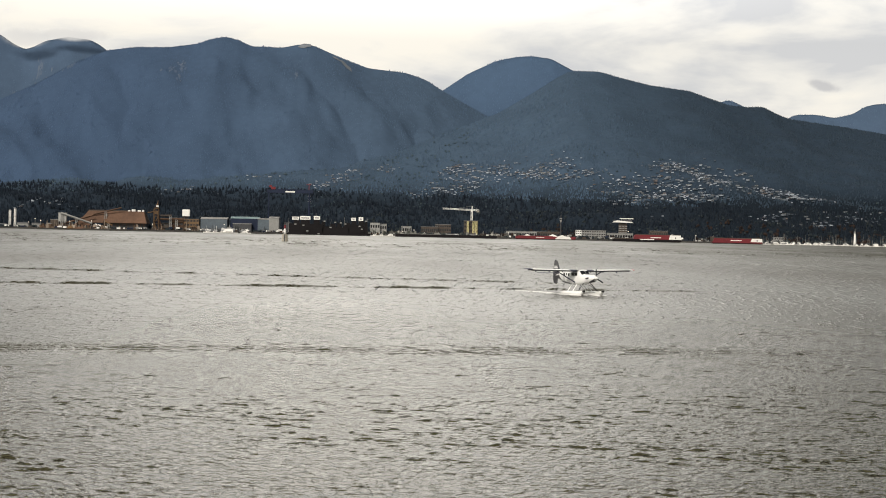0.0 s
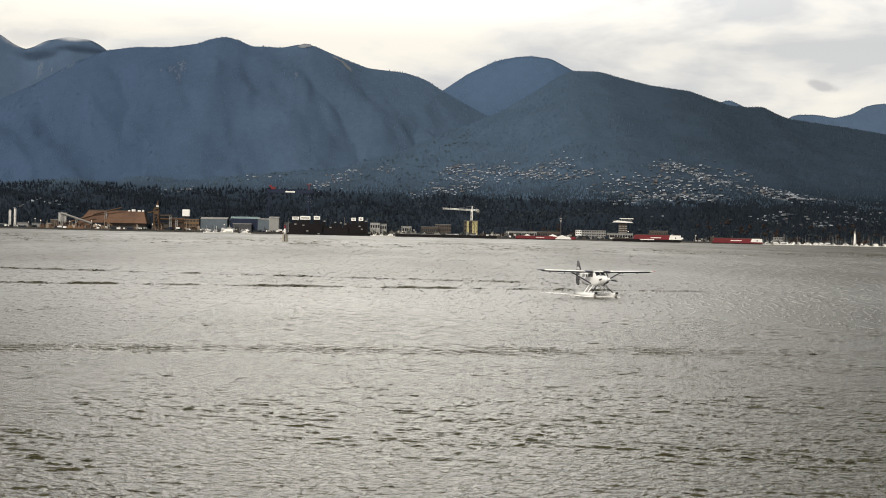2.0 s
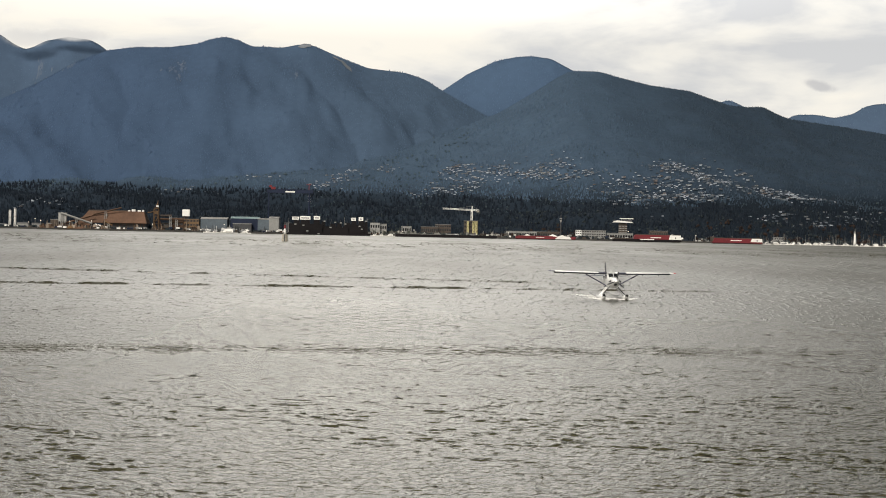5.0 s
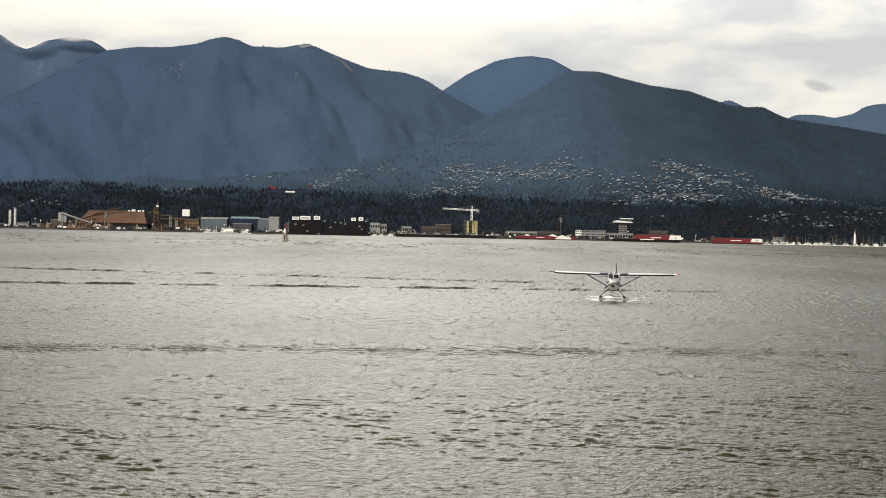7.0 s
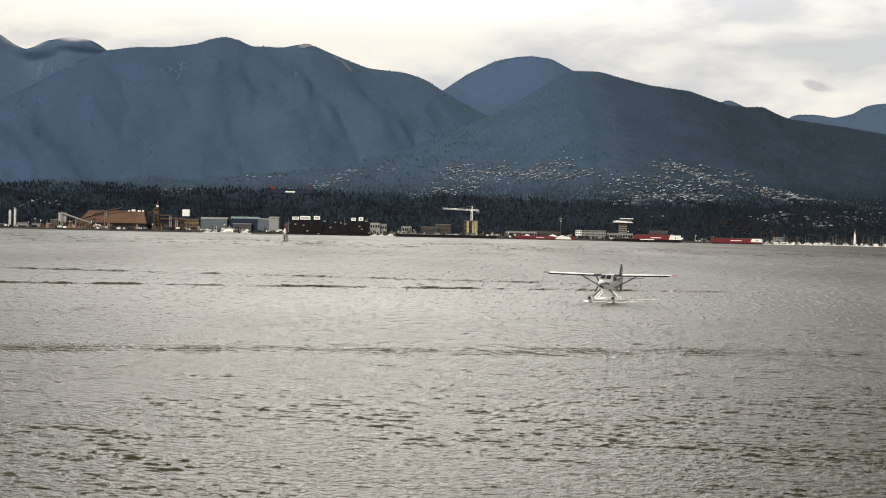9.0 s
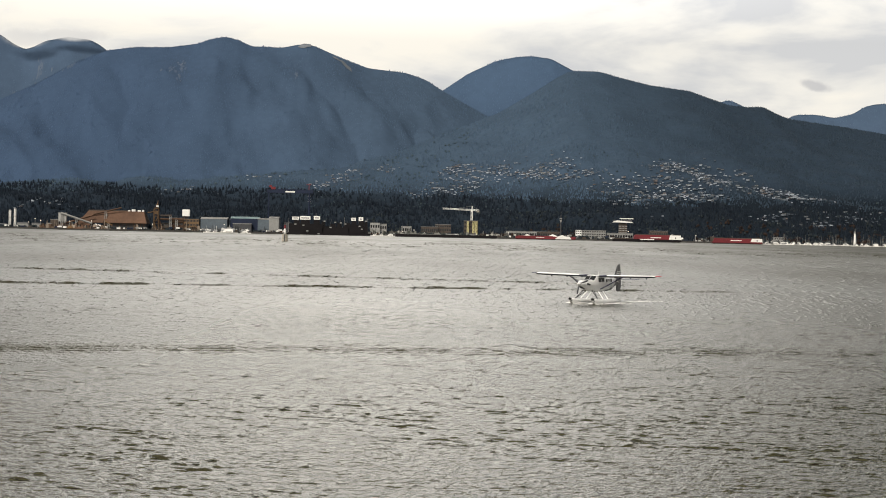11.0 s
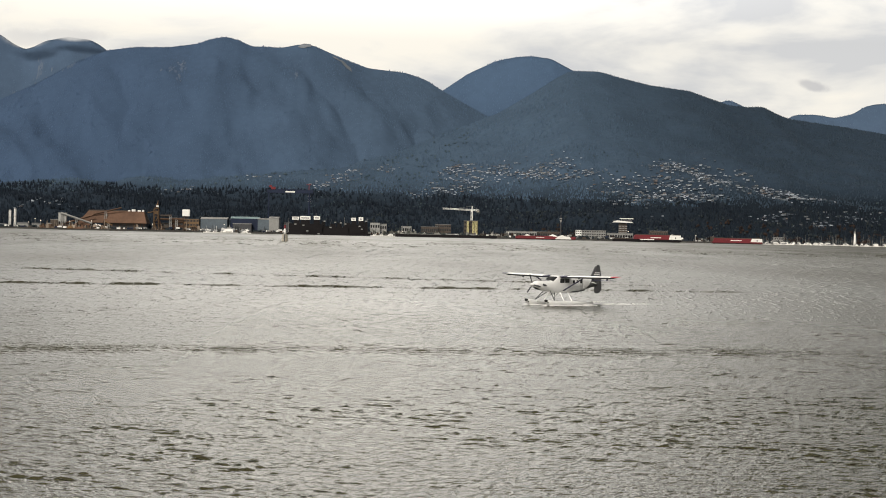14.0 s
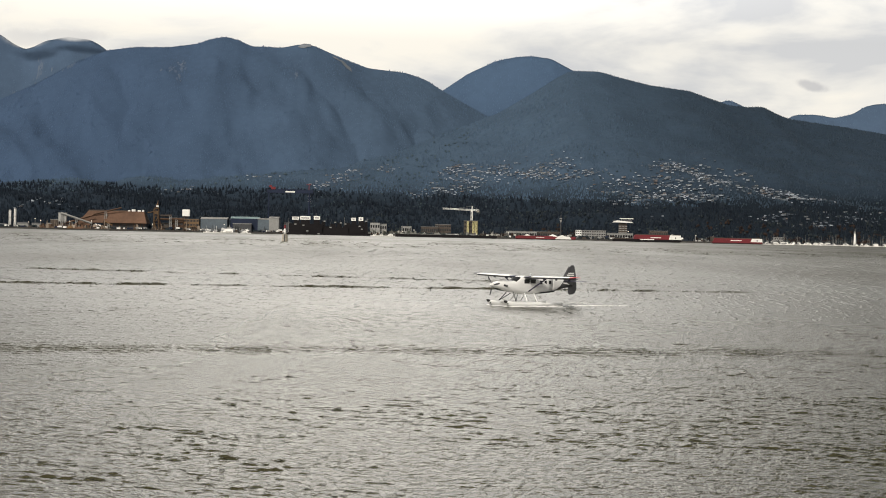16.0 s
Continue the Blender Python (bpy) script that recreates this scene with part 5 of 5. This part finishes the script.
# centre of each quarter, its half width and half depth, and how closely it is built up
QUARTERS = [(-448, 3998, 25, 124, 6), (-254, 3809, 42, 65, 18), (-224, 3982, 20, 100, 6), (-139, 3977, 30, 69, 7), (-1, 3529, 42, 29, 14), (17, 3827, 33, 33, 16), (79, 3669, 69, 119, 46),
            (119, 3756, 26, 38, 10), (217, 3599, 52, 75, 48), (256, 3518, 14, 16, 8), (304, 3520, 30, 20, 10), (480, 3531, 30, 29, 14), (537, 3533, 55, 63, 30), (566, 3481, 47, 89, 24),
            (639, 3575, 24, 13, 6), (426, 3438, 59, 38, 22), (377, 3292, 56, 114, 26), (479, 3358, 58, 68, 30), (517, 3322, 34, 42, 14), (687, 3404, 29, 34, 14), (704, 3358, 52, 10, 24),
            (656, 3458, 24, 34, 8), (629, 3146, 32, 16, 10), (691, 3070, 53, 54, 10), (805, 3190, 50, 98, 10), (-805, 3340, 68, 16, 7), (-633, 3819, 78, 21, 4)]
_n = 0
for _cx, _cy, _wx, _wy, _c in QUARTERS:
    for _i in range(max(2, round(_c * 0.64))):
        _x = _cx + _r.gauss(0, 0.62) * _wx
        _row = round(_r.gauss(0, 0.6) * _wy / 18) * 18
        _y = _cy + _row + _r.uniform(-2, 2)
        _z = float(hillside(np.array(_x), np.array(_y)))
        _h = _r.choices(_houses, (3, 2, 4, 5, 4))[0]
        _m = pose(_x, _y, _z + _r.uniform(1.5, 4.5) + (5 if _cy < 3050 else 0), 0, 0, _r.uniform(-35, 35))
        if _n < len(_houses):
            _houses[_n].matrix_basis = _m
        else:
            copy_thing(_h, _m)
        _n += 1


def town_rest():
    """The many small roofs and walls between the houses, past counting."""
    rng = random.Random(77)
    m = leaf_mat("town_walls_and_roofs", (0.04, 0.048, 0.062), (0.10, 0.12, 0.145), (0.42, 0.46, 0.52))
    co, quads = [], []
    for cx, cy, wx, wy, c in QUARTERS:
        for _ in range(round(c * 4.4)):
            x = cx + rng.gauss(0, 0.75) * wx
            y = cy + round(rng.gauss(0, 0.6) * wy / 18) * 18 + rng.uniform(-2, 2)
            z = float(hillside(np.array(x), np.array(y))) + rng.uniform(1.5, 4.5)
            w, d, h = rng.uniform(0.8, 2.8), 2.0, rng.uniform(0.4, 1.3)
            n = len(co)
            for dz, f in ((-0.4, 1.0), (h, 1.0), (h + 0.4, 0.45)):
                co += [(x - w, y - d * f, z + dz), (x + w, y - d * f, z + dz), (x + w, y + d * f, z + dz), (x - w, y + d * f, z + dz)]
            for k in (0, 4):
                quads += [(n + k + i, n + k + (i + 1) % 4, n + k + 4 + (i + 1) % 4, n + k + 4 + i) for i in range(4)]
            quads.append((n + 8, n + 9, n + 10, n + 11))
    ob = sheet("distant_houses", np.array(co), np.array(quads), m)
    ob.data.polygons.foreach_set("use_smooth", np.zeros(len(quads), bool))
    tagged(ob, "many small pale houses scattered among trees on the slope", "houses", kind="stuff")


town_rest()


# ---------- clutter of the quays ----------
LAMP = bpy.data.materials.new("lit_floodlight")
LAMP.use_nodes = True
_b = LAMP.node_tree.nodes["Principled BSDF"]
_b.inputs["Base Color"].default_value = (0.8, 0.78, 0.7, 1)
_b.inputs["Emission Color"].default_value = (1.0, 0.93, 0.8, 1)
_b.inputs["Emission Strength"].default_value = 2.0


def container(tone, label):
    T = thing("container", pose(0, 0, -400), label, "container", "quay containers")
    part("box", box(-3.0, 3.0, -1.2, 1.2, 0, 2.6, 0.05), tone, T)
    part("door_bar", box(2.98, 3.08, -0.1, 0.1, 0.2, 2.4), STEEL_GREY, T)
    rib = None
    for i in range(5):
        m = pose(-2.4 + 1.2 * i, -1.2, 0)
        if rib is None:
            rib = part("rib", box(-0.12, 0.12, -0.06, 0.02, 0.2, 2.4), tone, T)
            rib.matrix_basis = m
        else:
            share(rib, m)
    return T


def truck(tone, label):
    T = thing("truck", pose(0, 0, -400), label, "truck", "quay trucks")
    part("cargo_box", box(-3.5, 1.8, -1.2, 1.2, 0.9, 3.6, 0.08), tone, T)
    part("cab", box(2.0, 3.8, -1.15, 1.15, 0.7, 2.9, 0.2), WHITE, T)
    part("windscreen", box(3.75, 3.86, -0.95, 0.95, 1.8, 2.6), GLASS, T)
    w = None
    for x in (-2.6, 2.7):
        for y in (-1.05, 1.05):
            if w is None:
                w = part("wheel", tube((0, -0.18, 0), (0, 0.18, 0), 0.5, seg=10), RUBBER, T)
                w.matrix_basis = pose(x, y, 0.5)
            else:
                share(w, pose(x, y, 0.5))
    return T


_clutter = [container(BROWN, "brown steel container on the quay"), container(WHITE, "white steel container on the quay"), container(RUST, "rusty steel container on the quay"),
            container(STEEL_BLUE, "dark blue steel container on the quay"), truck(WHITE, "white box truck parked on the quay"), truck(PALE, "grey box truck parked on the quay")]
for _i in range(150):
    _x = _r.uniform(-723.3, 430.1)
    _m = pose(_x, _r.uniform(2699, 2705), 3.0 + (2.6 if _r.random() < 0.15 else 0), 0, 0, _r.choice((0, 180)) + _r.uniform(-30, 30))
    if _i < len(_clutter):
        _clutter[_i].matrix_basis = _m
    else:
        copy_thing(_r.choice(_clutter), _m)


def lamp_mast(h):
    T = thing("lamp_mast", pose(0, 0, -400), "slim grey lamp mast on the quay", "lamp mast", "quay lamp masts")
    part("pole", tube((0, 0, -1), (0, 0, h), 0.28, 0.18, seg=6), STEEL_GREY, T)
    part("head", box(-0.6, 0.6, -0.4, 0.3, h, h + 0.5, 0.05), LAMP, T, "lit white floodlight")
    return T


_mast = lamp_mast(14)
_mast.matrix_basis = pose(-668.4, 2706, G)
for _i in range(22):
    copy_thing(_mast, pose(_r.uniform(-716.4, 421.2), _r.uniform(2700, 2716), G - _r.uniform(0, 11)))


# ---------- the floatplane: x ahead, y to its port side, z up from the waterline ----------
def oval(x, zc, hw, hh, n=20, p=2.6, skew=0.0):
    ring = []
    for i in range(n):
        a = 2 * math.pi * i / n
        c, s = math.cos(a), math.sin(a)
        ring.append((x, hw * math.copysign(abs(c) ** (2 / p), c), zc + skew * hh + hh * math.copysign(abs(s) ** (2 / p), s)))
    return ring


def wing_ring(y, lead, chord, z, thick, n=9):
    up, low = [], []
    for i in range(n):
        u = (1 - math.cos(math.pi * i / (n - 1))) / 2
        t = thick * chord * 5 * (0.2969 * math.sqrt(u) - 0.126 * u - 0.3516 * u * u + 0.2843 * u ** 3 - 0.1036 * u ** 4)
        camber = 0.03 * chord * 4 * u * (1 - u)
        up.append((lead - u * chord, y, z + camber + t))
        low.append((lead - u * chord, y, z + camber - t * 0.8))
    return up + low[-2:0:-1]


def floatplane():
    P = thing("floatplane", pose(0, 0, 0), "white single-engine floatplane with charcoal tail taxiing on the water", "aircraft")
    secs = [(5.28, 2.55, 0.24, 0.24, 2.0), (5.1, 2.55, 0.36, 0.36, 2.0), (4.6, 2.52, 0.50, 0.50, 2.2), (3.6, 2.42, 0.61, 0.62, 2.4),
            (2.7, 2.35, 0.70, 0.68, 2.8), (2.25, 2.34, 0.74, 0.74, 3.0), (1.5, 2.48, 0.79, 1.04, 3.4), (0.9, 2.50, 0.80, 1.08, 3.6),
            (-1.0, 2.49, 0.80, 1.06, 3.6), (-2.8, 2.50, 0.76, 0.98, 3.4), (-3.9, 2.53, 0.66, 0.88, 3.2)]
    part("fuselage", loft([oval(*s[:4], p=s[4]) for s in secs]), AIR_WHITE, P, "white fuselage", True)
    tail = np.array([(-3.9, 2.53, 0.66, 0.88, 3.2), (-5.0, 2.58, 0.50, 0.72, 3.0), (-6.2, 2.62, 0.33, 0.54, 2.6), (-7.3, 2.62, 0.18, 0.42, 2.2), (-7.7, 2.62, 0.10, 0.36, 2.0)])
    stations = [[float(np.interp(-x, -tail[:, 0], tail[:, k])) for k in range(5)] for x in np.linspace(-3.9, -7.7, 34)]
    bm = loft([oval(*q[:4], n=44, p=q[4]) for q in stations])
    # charcoal below a line that climbs from the belly to the root of the fin
    for f in bm.faces:
        c = f.calc_center_median()
        f.material_index = 0 if c.z > 1.72 + 0.30 * (-3.9 - c.x) + 0.16 * (-3.9 - c.x) ** 2 and c.x > -6.3 else 1
    part("tail_cone", bm, [AIR_WHITE, AIR_DARK], P, "tail section, white above and charcoal below", True)
    part("cowl_stripe", loft([[(x, w, z), (x, -w, z), (x, -w * 0.8, z + 0.035), (x, w * 0.8, z + 0.035)] for x, w, z in ((2.3, 0.36, 3.06), (3.0, 0.34, 2.99), (3.9, 0.30, 2.99), (4.6, 0.24, 3.0))]), AIR_DARK, P, "dark anti-glare stripe on the cowl")
    for sd in (1, -1):
        part("tail_mark", prism([(-7.0, 2.50), (-5.9, 2.66), (-5.8, 2.80), (-6.4, 2.78)], sd * 0.30, sd * 0.40, "y"), AIR_WHITE, P, "pale emblem shape")
    part("belly_stripe", loft([[(x, 0.45 * w, 1.44 + d), (x, -0.45 * w, 1.44 + d), (x, -0.7 * w, 1.62 + d), (x, 0.7 * w, 1.62 + d)] for x, w, d in
                               ((-0.8, 0.9, 0.0), (-2.6, 1.0, 0.06), (-3.9, 0.9, 0.19), (-4.3, 0.86, 0.22))]), AIR_DARK, P, "charcoal belly stripe")
    # wings
    for sd in (1, -1):
        st = [0.5, 2.6, 5.5, 7.9]
        part("wing", loft([wing_ring(sd * y, 1.10, 1.98, 3.50 + 0.016 * y, 0.075) for y in st]), AIR_WHITE, P, "white high wing", True)
        part("wing_underside", loft([[(1.04, sd * y, 3.45 + 0.016 * y), (0.6, sd * y, 3.30 + 0.016 * y), (-0.75, sd * y, 3.44 + 0.016 * y), (0.5, sd * y, 3.47 + 0.016 * y)] for y in (0.82, 8.0)]),
             AIR_NAVY, P, "dark navy wing underside")
        part("wing_tip", loft([wing_ring(sd * y, l, c, 3.50 + 0.016 * y, t) for y, l, c, t in
                               ((7.9, 1.10, 1.98, 0.076), (8.45, 1.06, 1.88, 0.072))]), AIR_WHITE if sd > 0 else AIR_NAVY, P, "", True)
        part("tip_cap", loft([wing_ring(sd * y, l, c, 3.50 + 0.016 * y, t) for y, l, c, t in
                              ((8.45, 1.06, 1.90, 0.085), (8.68, 0.96, 1.7, 0.08), (8.82, 0.70, 1.3, 0.06), (8.88, 0.45, 0.7, 0.04))]), AIR_RED if sd > 0 else AIR_NAVY, P,
             "red wing tip cap" if sd > 0 else "dark wing tip cap", True)
        part("wing_root_panel", loft([wing_ring(sd * y, 1.115, 2.01, 3.50 + 0.016 * y, 0.079) for y in (0.80, 1.9)]), AIR_NAVY, P, "navy wing root panel", True)
        part("flap", box(-1.30, -0.80, min(sd * 1.0, sd * 4.3), max(sd * 1.0, sd * 4.3), 3.38, 3.44, 0.02), AIR_WHITE, P)
        part("aileron", box(-1.22, -0.80, min(sd * 4.5, sd * 7.7), max(sd * 4.5, sd * 7.7), 3.42, 3.47, 0.02), AIR_NAVY, P)
        part("wing_strut", tube((0.25, sd * 0.74, 1.78), (0.15, sd * 3.75, 3.42), 0.085, 0.075), AIR_NAVY, P, "dark wing strut")
        for yy in (2.3, 4.4, 6.6):
            part("flap_hinge", box(-0.95, -0.65, sd * yy - 0.03, sd * yy + 0.03, 3.20, 3.42), AIR_NAVY, P)
        # cockpit and cabin windows
        for x0, x1, z0, z1 in ((0.15, 1.0, 2.72, 3.22), (-0.85, 0.02, 2.72, 3.22), (-1.95, -1.55, 2.62, 3.05), (-2.72, -2.32, 2.62, 3.05), (-3.5, -3.12, 2.64, 3.05)):
            hw = 0.80 if x1 > -1 else (0.785 if x1 > -2.2 else 0.745)
            part("window_pane", box(x0, x1, min(sd * (hw - 0.05), sd * (hw + 0.012)), max(sd * (hw - 0.05), sd * (hw + 0.012)), z0, z1, 0.02), GLASS, P, "dark window")
        # windscreen half
        bm = bmesh.new()
        q = [bm.verts.new(v) for v in ((2.27, sd * 0.04, 3.02), (1.50, sd * 0.04, 3.46), (1.50, sd * 0.64, 3.42), (2.20, sd * 0.62, 2.94))]
        w = [bm.verts.new(v.co + Vector((-0.10, 0, -0.10))) for v in q]
        bm.faces.new(q)
        bm.faces.new(w[::-1])
        for i in range(4):
            bm.faces.new((q[i], q[(i + 1) % 4], w[(i + 1) % 4], w[i]))
        bmesh.ops.translate(bm, verts=bm.verts, vec=(0.07, 0, 0.07))
        bmesh.ops.recalc_face_normals(bm, faces=bm.faces)
        part("windscreen", bm, GLASS, P, "dark windscreen")
        # tailplane
        part("tailplane", loft([wing_ring(sd * y, l, c, 2.95, 0.05) for y, l, c in ((0.1, -6.2, 1.7), (2.6, -6.5, 1.35), (3.15, -6.75, 0.9))]), AIR_NAVY, P, "dark tailplane", True)
        # exhaust stack
        part("exhaust", tube((4.1, sd * 0.55, 2.55), (3.7, sd * 0.78, 2.42), 0.11, 0.10), STEEL_DARK, P)
        # float
        fl = [(4.80, 0.60, 0.06, 0.05), (4.62, 0.50, 0.22, 0.18), (4.1, 0.34, 0.36, 0.34), (3.2, 0.20, 0.43, 0.41), (1.5, 0.14, 0.45, 0.42), (-0.3, 0.11, 0.44, 0.41), (-2.0, 0.12, 0.38, 0.30), (-3.6, 0.16, 0.24, 0.18), (-4.3, 0.20, 0.10, 0.10)]
        f = part("float", loft([[(x, sd * 1.54 + yy, zc + zz) for yy, zz in ((hw, 0.25 * hh), (0.75 * hw, 0.92 * hh), (0, hh), (-0.75 * hw, 0.92 * hh), (-hw, 0.25 * hh), (-0.6 * hw, -0.5 * hh), (0, -hh), (0.6 * hw, -0.5 * hh))] for x, zc, hw, hh in fl]),
                 AIR_WHITE, P, "white aluminium float", True)
        part("bumper", loft([[(x, sd * 1.54 + hw * math.cos(a), zc + hh * math.sin(a)) for a in [i * math.pi / 4 for i in range(8)]] for x, zc, hw, hh in
                             ((4.93, 0.70, 0.06, 0.06), (4.83, 0.66, 0.14, 0.12), (4.62, 0.58, 0.22, 0.20), (4.42, 0.48, 0.26, 0.24))]), RUBBER, f, "black rubber bow bumper", True)
        part("water_rudder", box(-4.75, -4.28, sd * 1.54 - 0.03, sd * 1.54 + 0.03, -0.1, 0.40, 0.01), ALU, f, "grey water rudder")
        # float legs
        for a, b, r in (((3.0, sd * 1.54, 0.62), (2.6, sd * 0.55, 1.72), 0.05), ((3.0, sd * 1.54, 0.62), (1.9, sd * 0.60, 1.55), 0.042),
                        ((1.2, sd * 1.54, 0.60), (0.9, sd * 0.72, 1.55), 0.065), ((-0.5, sd * 1.54, 0.46), (-0.6, sd * 0.72, 1.55), 0.06)):
            part("float_strut", tube(a, b, r, r), AIR_WHITE if a[0] < 2 else STEEL_DARK, P, "float strut")
    for x in (3.0, -0.9):
        part("spreader_bar", tube((x, -1.54, 0.42), (x, 1.54, 0.42), 0.06), ALU, P)
    # fin and rudder
    part("fin", loft([[(l, 0.0, z), (l - c * 0.3, w, z), (l - c, w * 0.6, z), (l - c, -w * 0.6, z), (l - c * 0.3, -w, z)] for z, l, c, w in
                      ((2.85, -5.2, 1.95, 0.11), (3.3, -6.0, 1.20, 0.10), (4.2, -6.65, 0.70, 0.08), (4.75, -7.05, 0.42, 0.05))]), AIR_DARK, P, "charcoal fin", True)
    part("rudder", loft([[(f0, w, z), (r0, 0.015, z), (r0, -0.015, z), (f0, -w, z)] for z, f0, r0, w in
                         ((1.30, -7.30, -7.75, 0.05), (1.45, -7.10, -8.20, 0.07), (2.0, -7.06, -8.48, 0.08), (3.2, -7.12, -8.42, 0.08), (4.2, -7.26, -8.22, 0.07), (4.75, -7.38, -8.05, 0.05), (4.90, -7.52, -7.92, 0.02))]), AIR_DARK, P, "charcoal rudder")
    for z0, z1, x0, x1 in ((3.62, 3.76, -7.95, -6.75), (3.86, 3.98, -7.95, -6.95)):
        part("fin_stripe", box(x0, x1, -0.105, 0.105, z0, z1), AIR_WHITE, P, "white bars on the fin")
    part("spine_fairing", loft([[(x, w, z), (x, -w, z), (x, 0, z + 0.12)] for x, w, z in ((-3.6, 0.02, 3.36), (-4.6, 0.05, 3.26), (-5.6, 0.07, 3.12))]), AIR_DARK, P)
    part("antenna", tube((-0.6, 0, 3.6), (-0.8, 0, 4.0), 0.025, 0.012), AIR_WHITE, P)
    part("intake", loft([[(x, hw * math.cos(a), zc + hh * math.sin(a)) for a in [i * math.pi / 5 for i in range(10)]] for x, zc, hw, hh in
                         ((5.12, 2.22, 0.15, 0.10), (4.7, 2.10, 0.24, 0.15), (3.6, 1.92, 0.22, 0.12))]), STEEL_DARK, P, "dark engine intake", True)
    # propeller, turned by its own keys
    prop = part("propeller", loft([[(x, r * math.cos(a), r * math.sin(a)) for a in [i * math.pi / 6 for i in range(12)]] for x, r in
                                   ((-0.15, 0.24), (0.05, 0.23), (0.25, 0.17), (0.40, 0.07), (0.44, 0.015))]), AIR_WHITE, P, "white spinner and dark blades", True)
    for k in range(3):
        bm = bmesh.new()
        R = Matrix.Rotation(k * 2 * math.pi / 3, 4, "X")
        loft([[(t * math.sin(tw), c * math.cos(tw), r) for t, c in ((0.0, -w), (0.03, -0.4 * w), (0.03, 0.4 * w), (0.0, w), (-0.02, 0.0))] for r, w, tw in
              ((0.15, 0.05, 0.9), (0.5, 0.11, 0.7), (1.0, 0.12, 0.45), (1.3, 0.08, 0.3))], bm)
        bmesh.ops.transform(bm, matrix=R, verts=bm.verts)
        part("blade", bm, STEEL_DARK, prop, "dark propeller blade")
    return P, prop


plane, propeller = floatplane()


def wake_foam():
    """Broken white water at the bows of the floats and two ragged trails behind them."""
    T = thing("wake_foam", pose(0, 0, 0), "white broken foam and ragged trail round the floats", "foam")
    rng = random.Random(40)

    def lumps(count, where, size, flat):
        bm = bmesh.new()
        for _ in range(count):
            x, y, s = where(rng)
            n = 7
            k = size * s * rng.uniform(0.5, 1.3)
            ring = [bm.verts.new((x + k * rng.uniform(0.7, 1.6) * math.cos(i * 6.283 / n), y + k * rng.uniform(0.3, 0.7) * math.sin(i * 6.283 / n), 0.015)) for i in range(n)]
            top = bm.verts.new((x, y, 0.03 + flat * k * rng.uniform(0.4, 1.0)))
            for i in range(n):
                bm.faces.new((ring[i], ring[(i + 1) % n], top))
        return bm

    for sd in (1, -1):
        tagged(part("bow_foam", lumps(260, lambda r: ((lambda u: (4.3 - 7.2 * u, sd * (1.54 + r.choice((-1, 1)) * (0.25 + 1.9 * (0.25 + u) * r.random())), 1.0))(r.random() ** 1.5)), 0.20, 0.45), FOAM, T), kind="stuff")
        tagged(part("foam_trail", lumps(300, lambda r: ((lambda u: (-2.6 - 11.0 * u, sd * (1.5 + 1.9 * u + 0.25 * math.sin(9 * u)) + r.gauss(0, 0.25 + 0.5 * u), 1.1 - 0.75 * u))(r.random() ** 1.7)), 0.30, 0.3), FOAM, T), kind="stuff")
    return T


foam = wake_foam()


# ---------- what moves ----------
def motions():
    course = (19.901, 1.13154, -0.068695, -0.00479961, 0.000142644)
    turn = (-67.63, -3.71376, -0.0956055, -0.00164405, 0.000277375)

    def at(c, t):
        return sum(k * t ** i for i, k in enumerate(c))

    rows = [(t, pose(at(course, t), 241.2 - 2.62 * t, 0.0, 0, 0, at(turn, t))) for t in range(17)]
    walk(plane, rows)
    walk(foam, rows)
    walk(propeller, [(k * 0.1, pose(5.42, 0, 2.54, 67.0 * k, 0, 0)) for k in range(161)])
    walk(small_cloud, [(0.0, pose(1117.2, 4900, 466.5, 90, 10, 0)), (16.0, pose(1083.7, 4900, 465.8, 90, 10, 0))])
    walk(water, [(0.0, pose(0, 0, 0)), (8.0, pose(4.0, 0.5, 0)), (16.0, pose(8.0, 1.0, 0))])


motions()
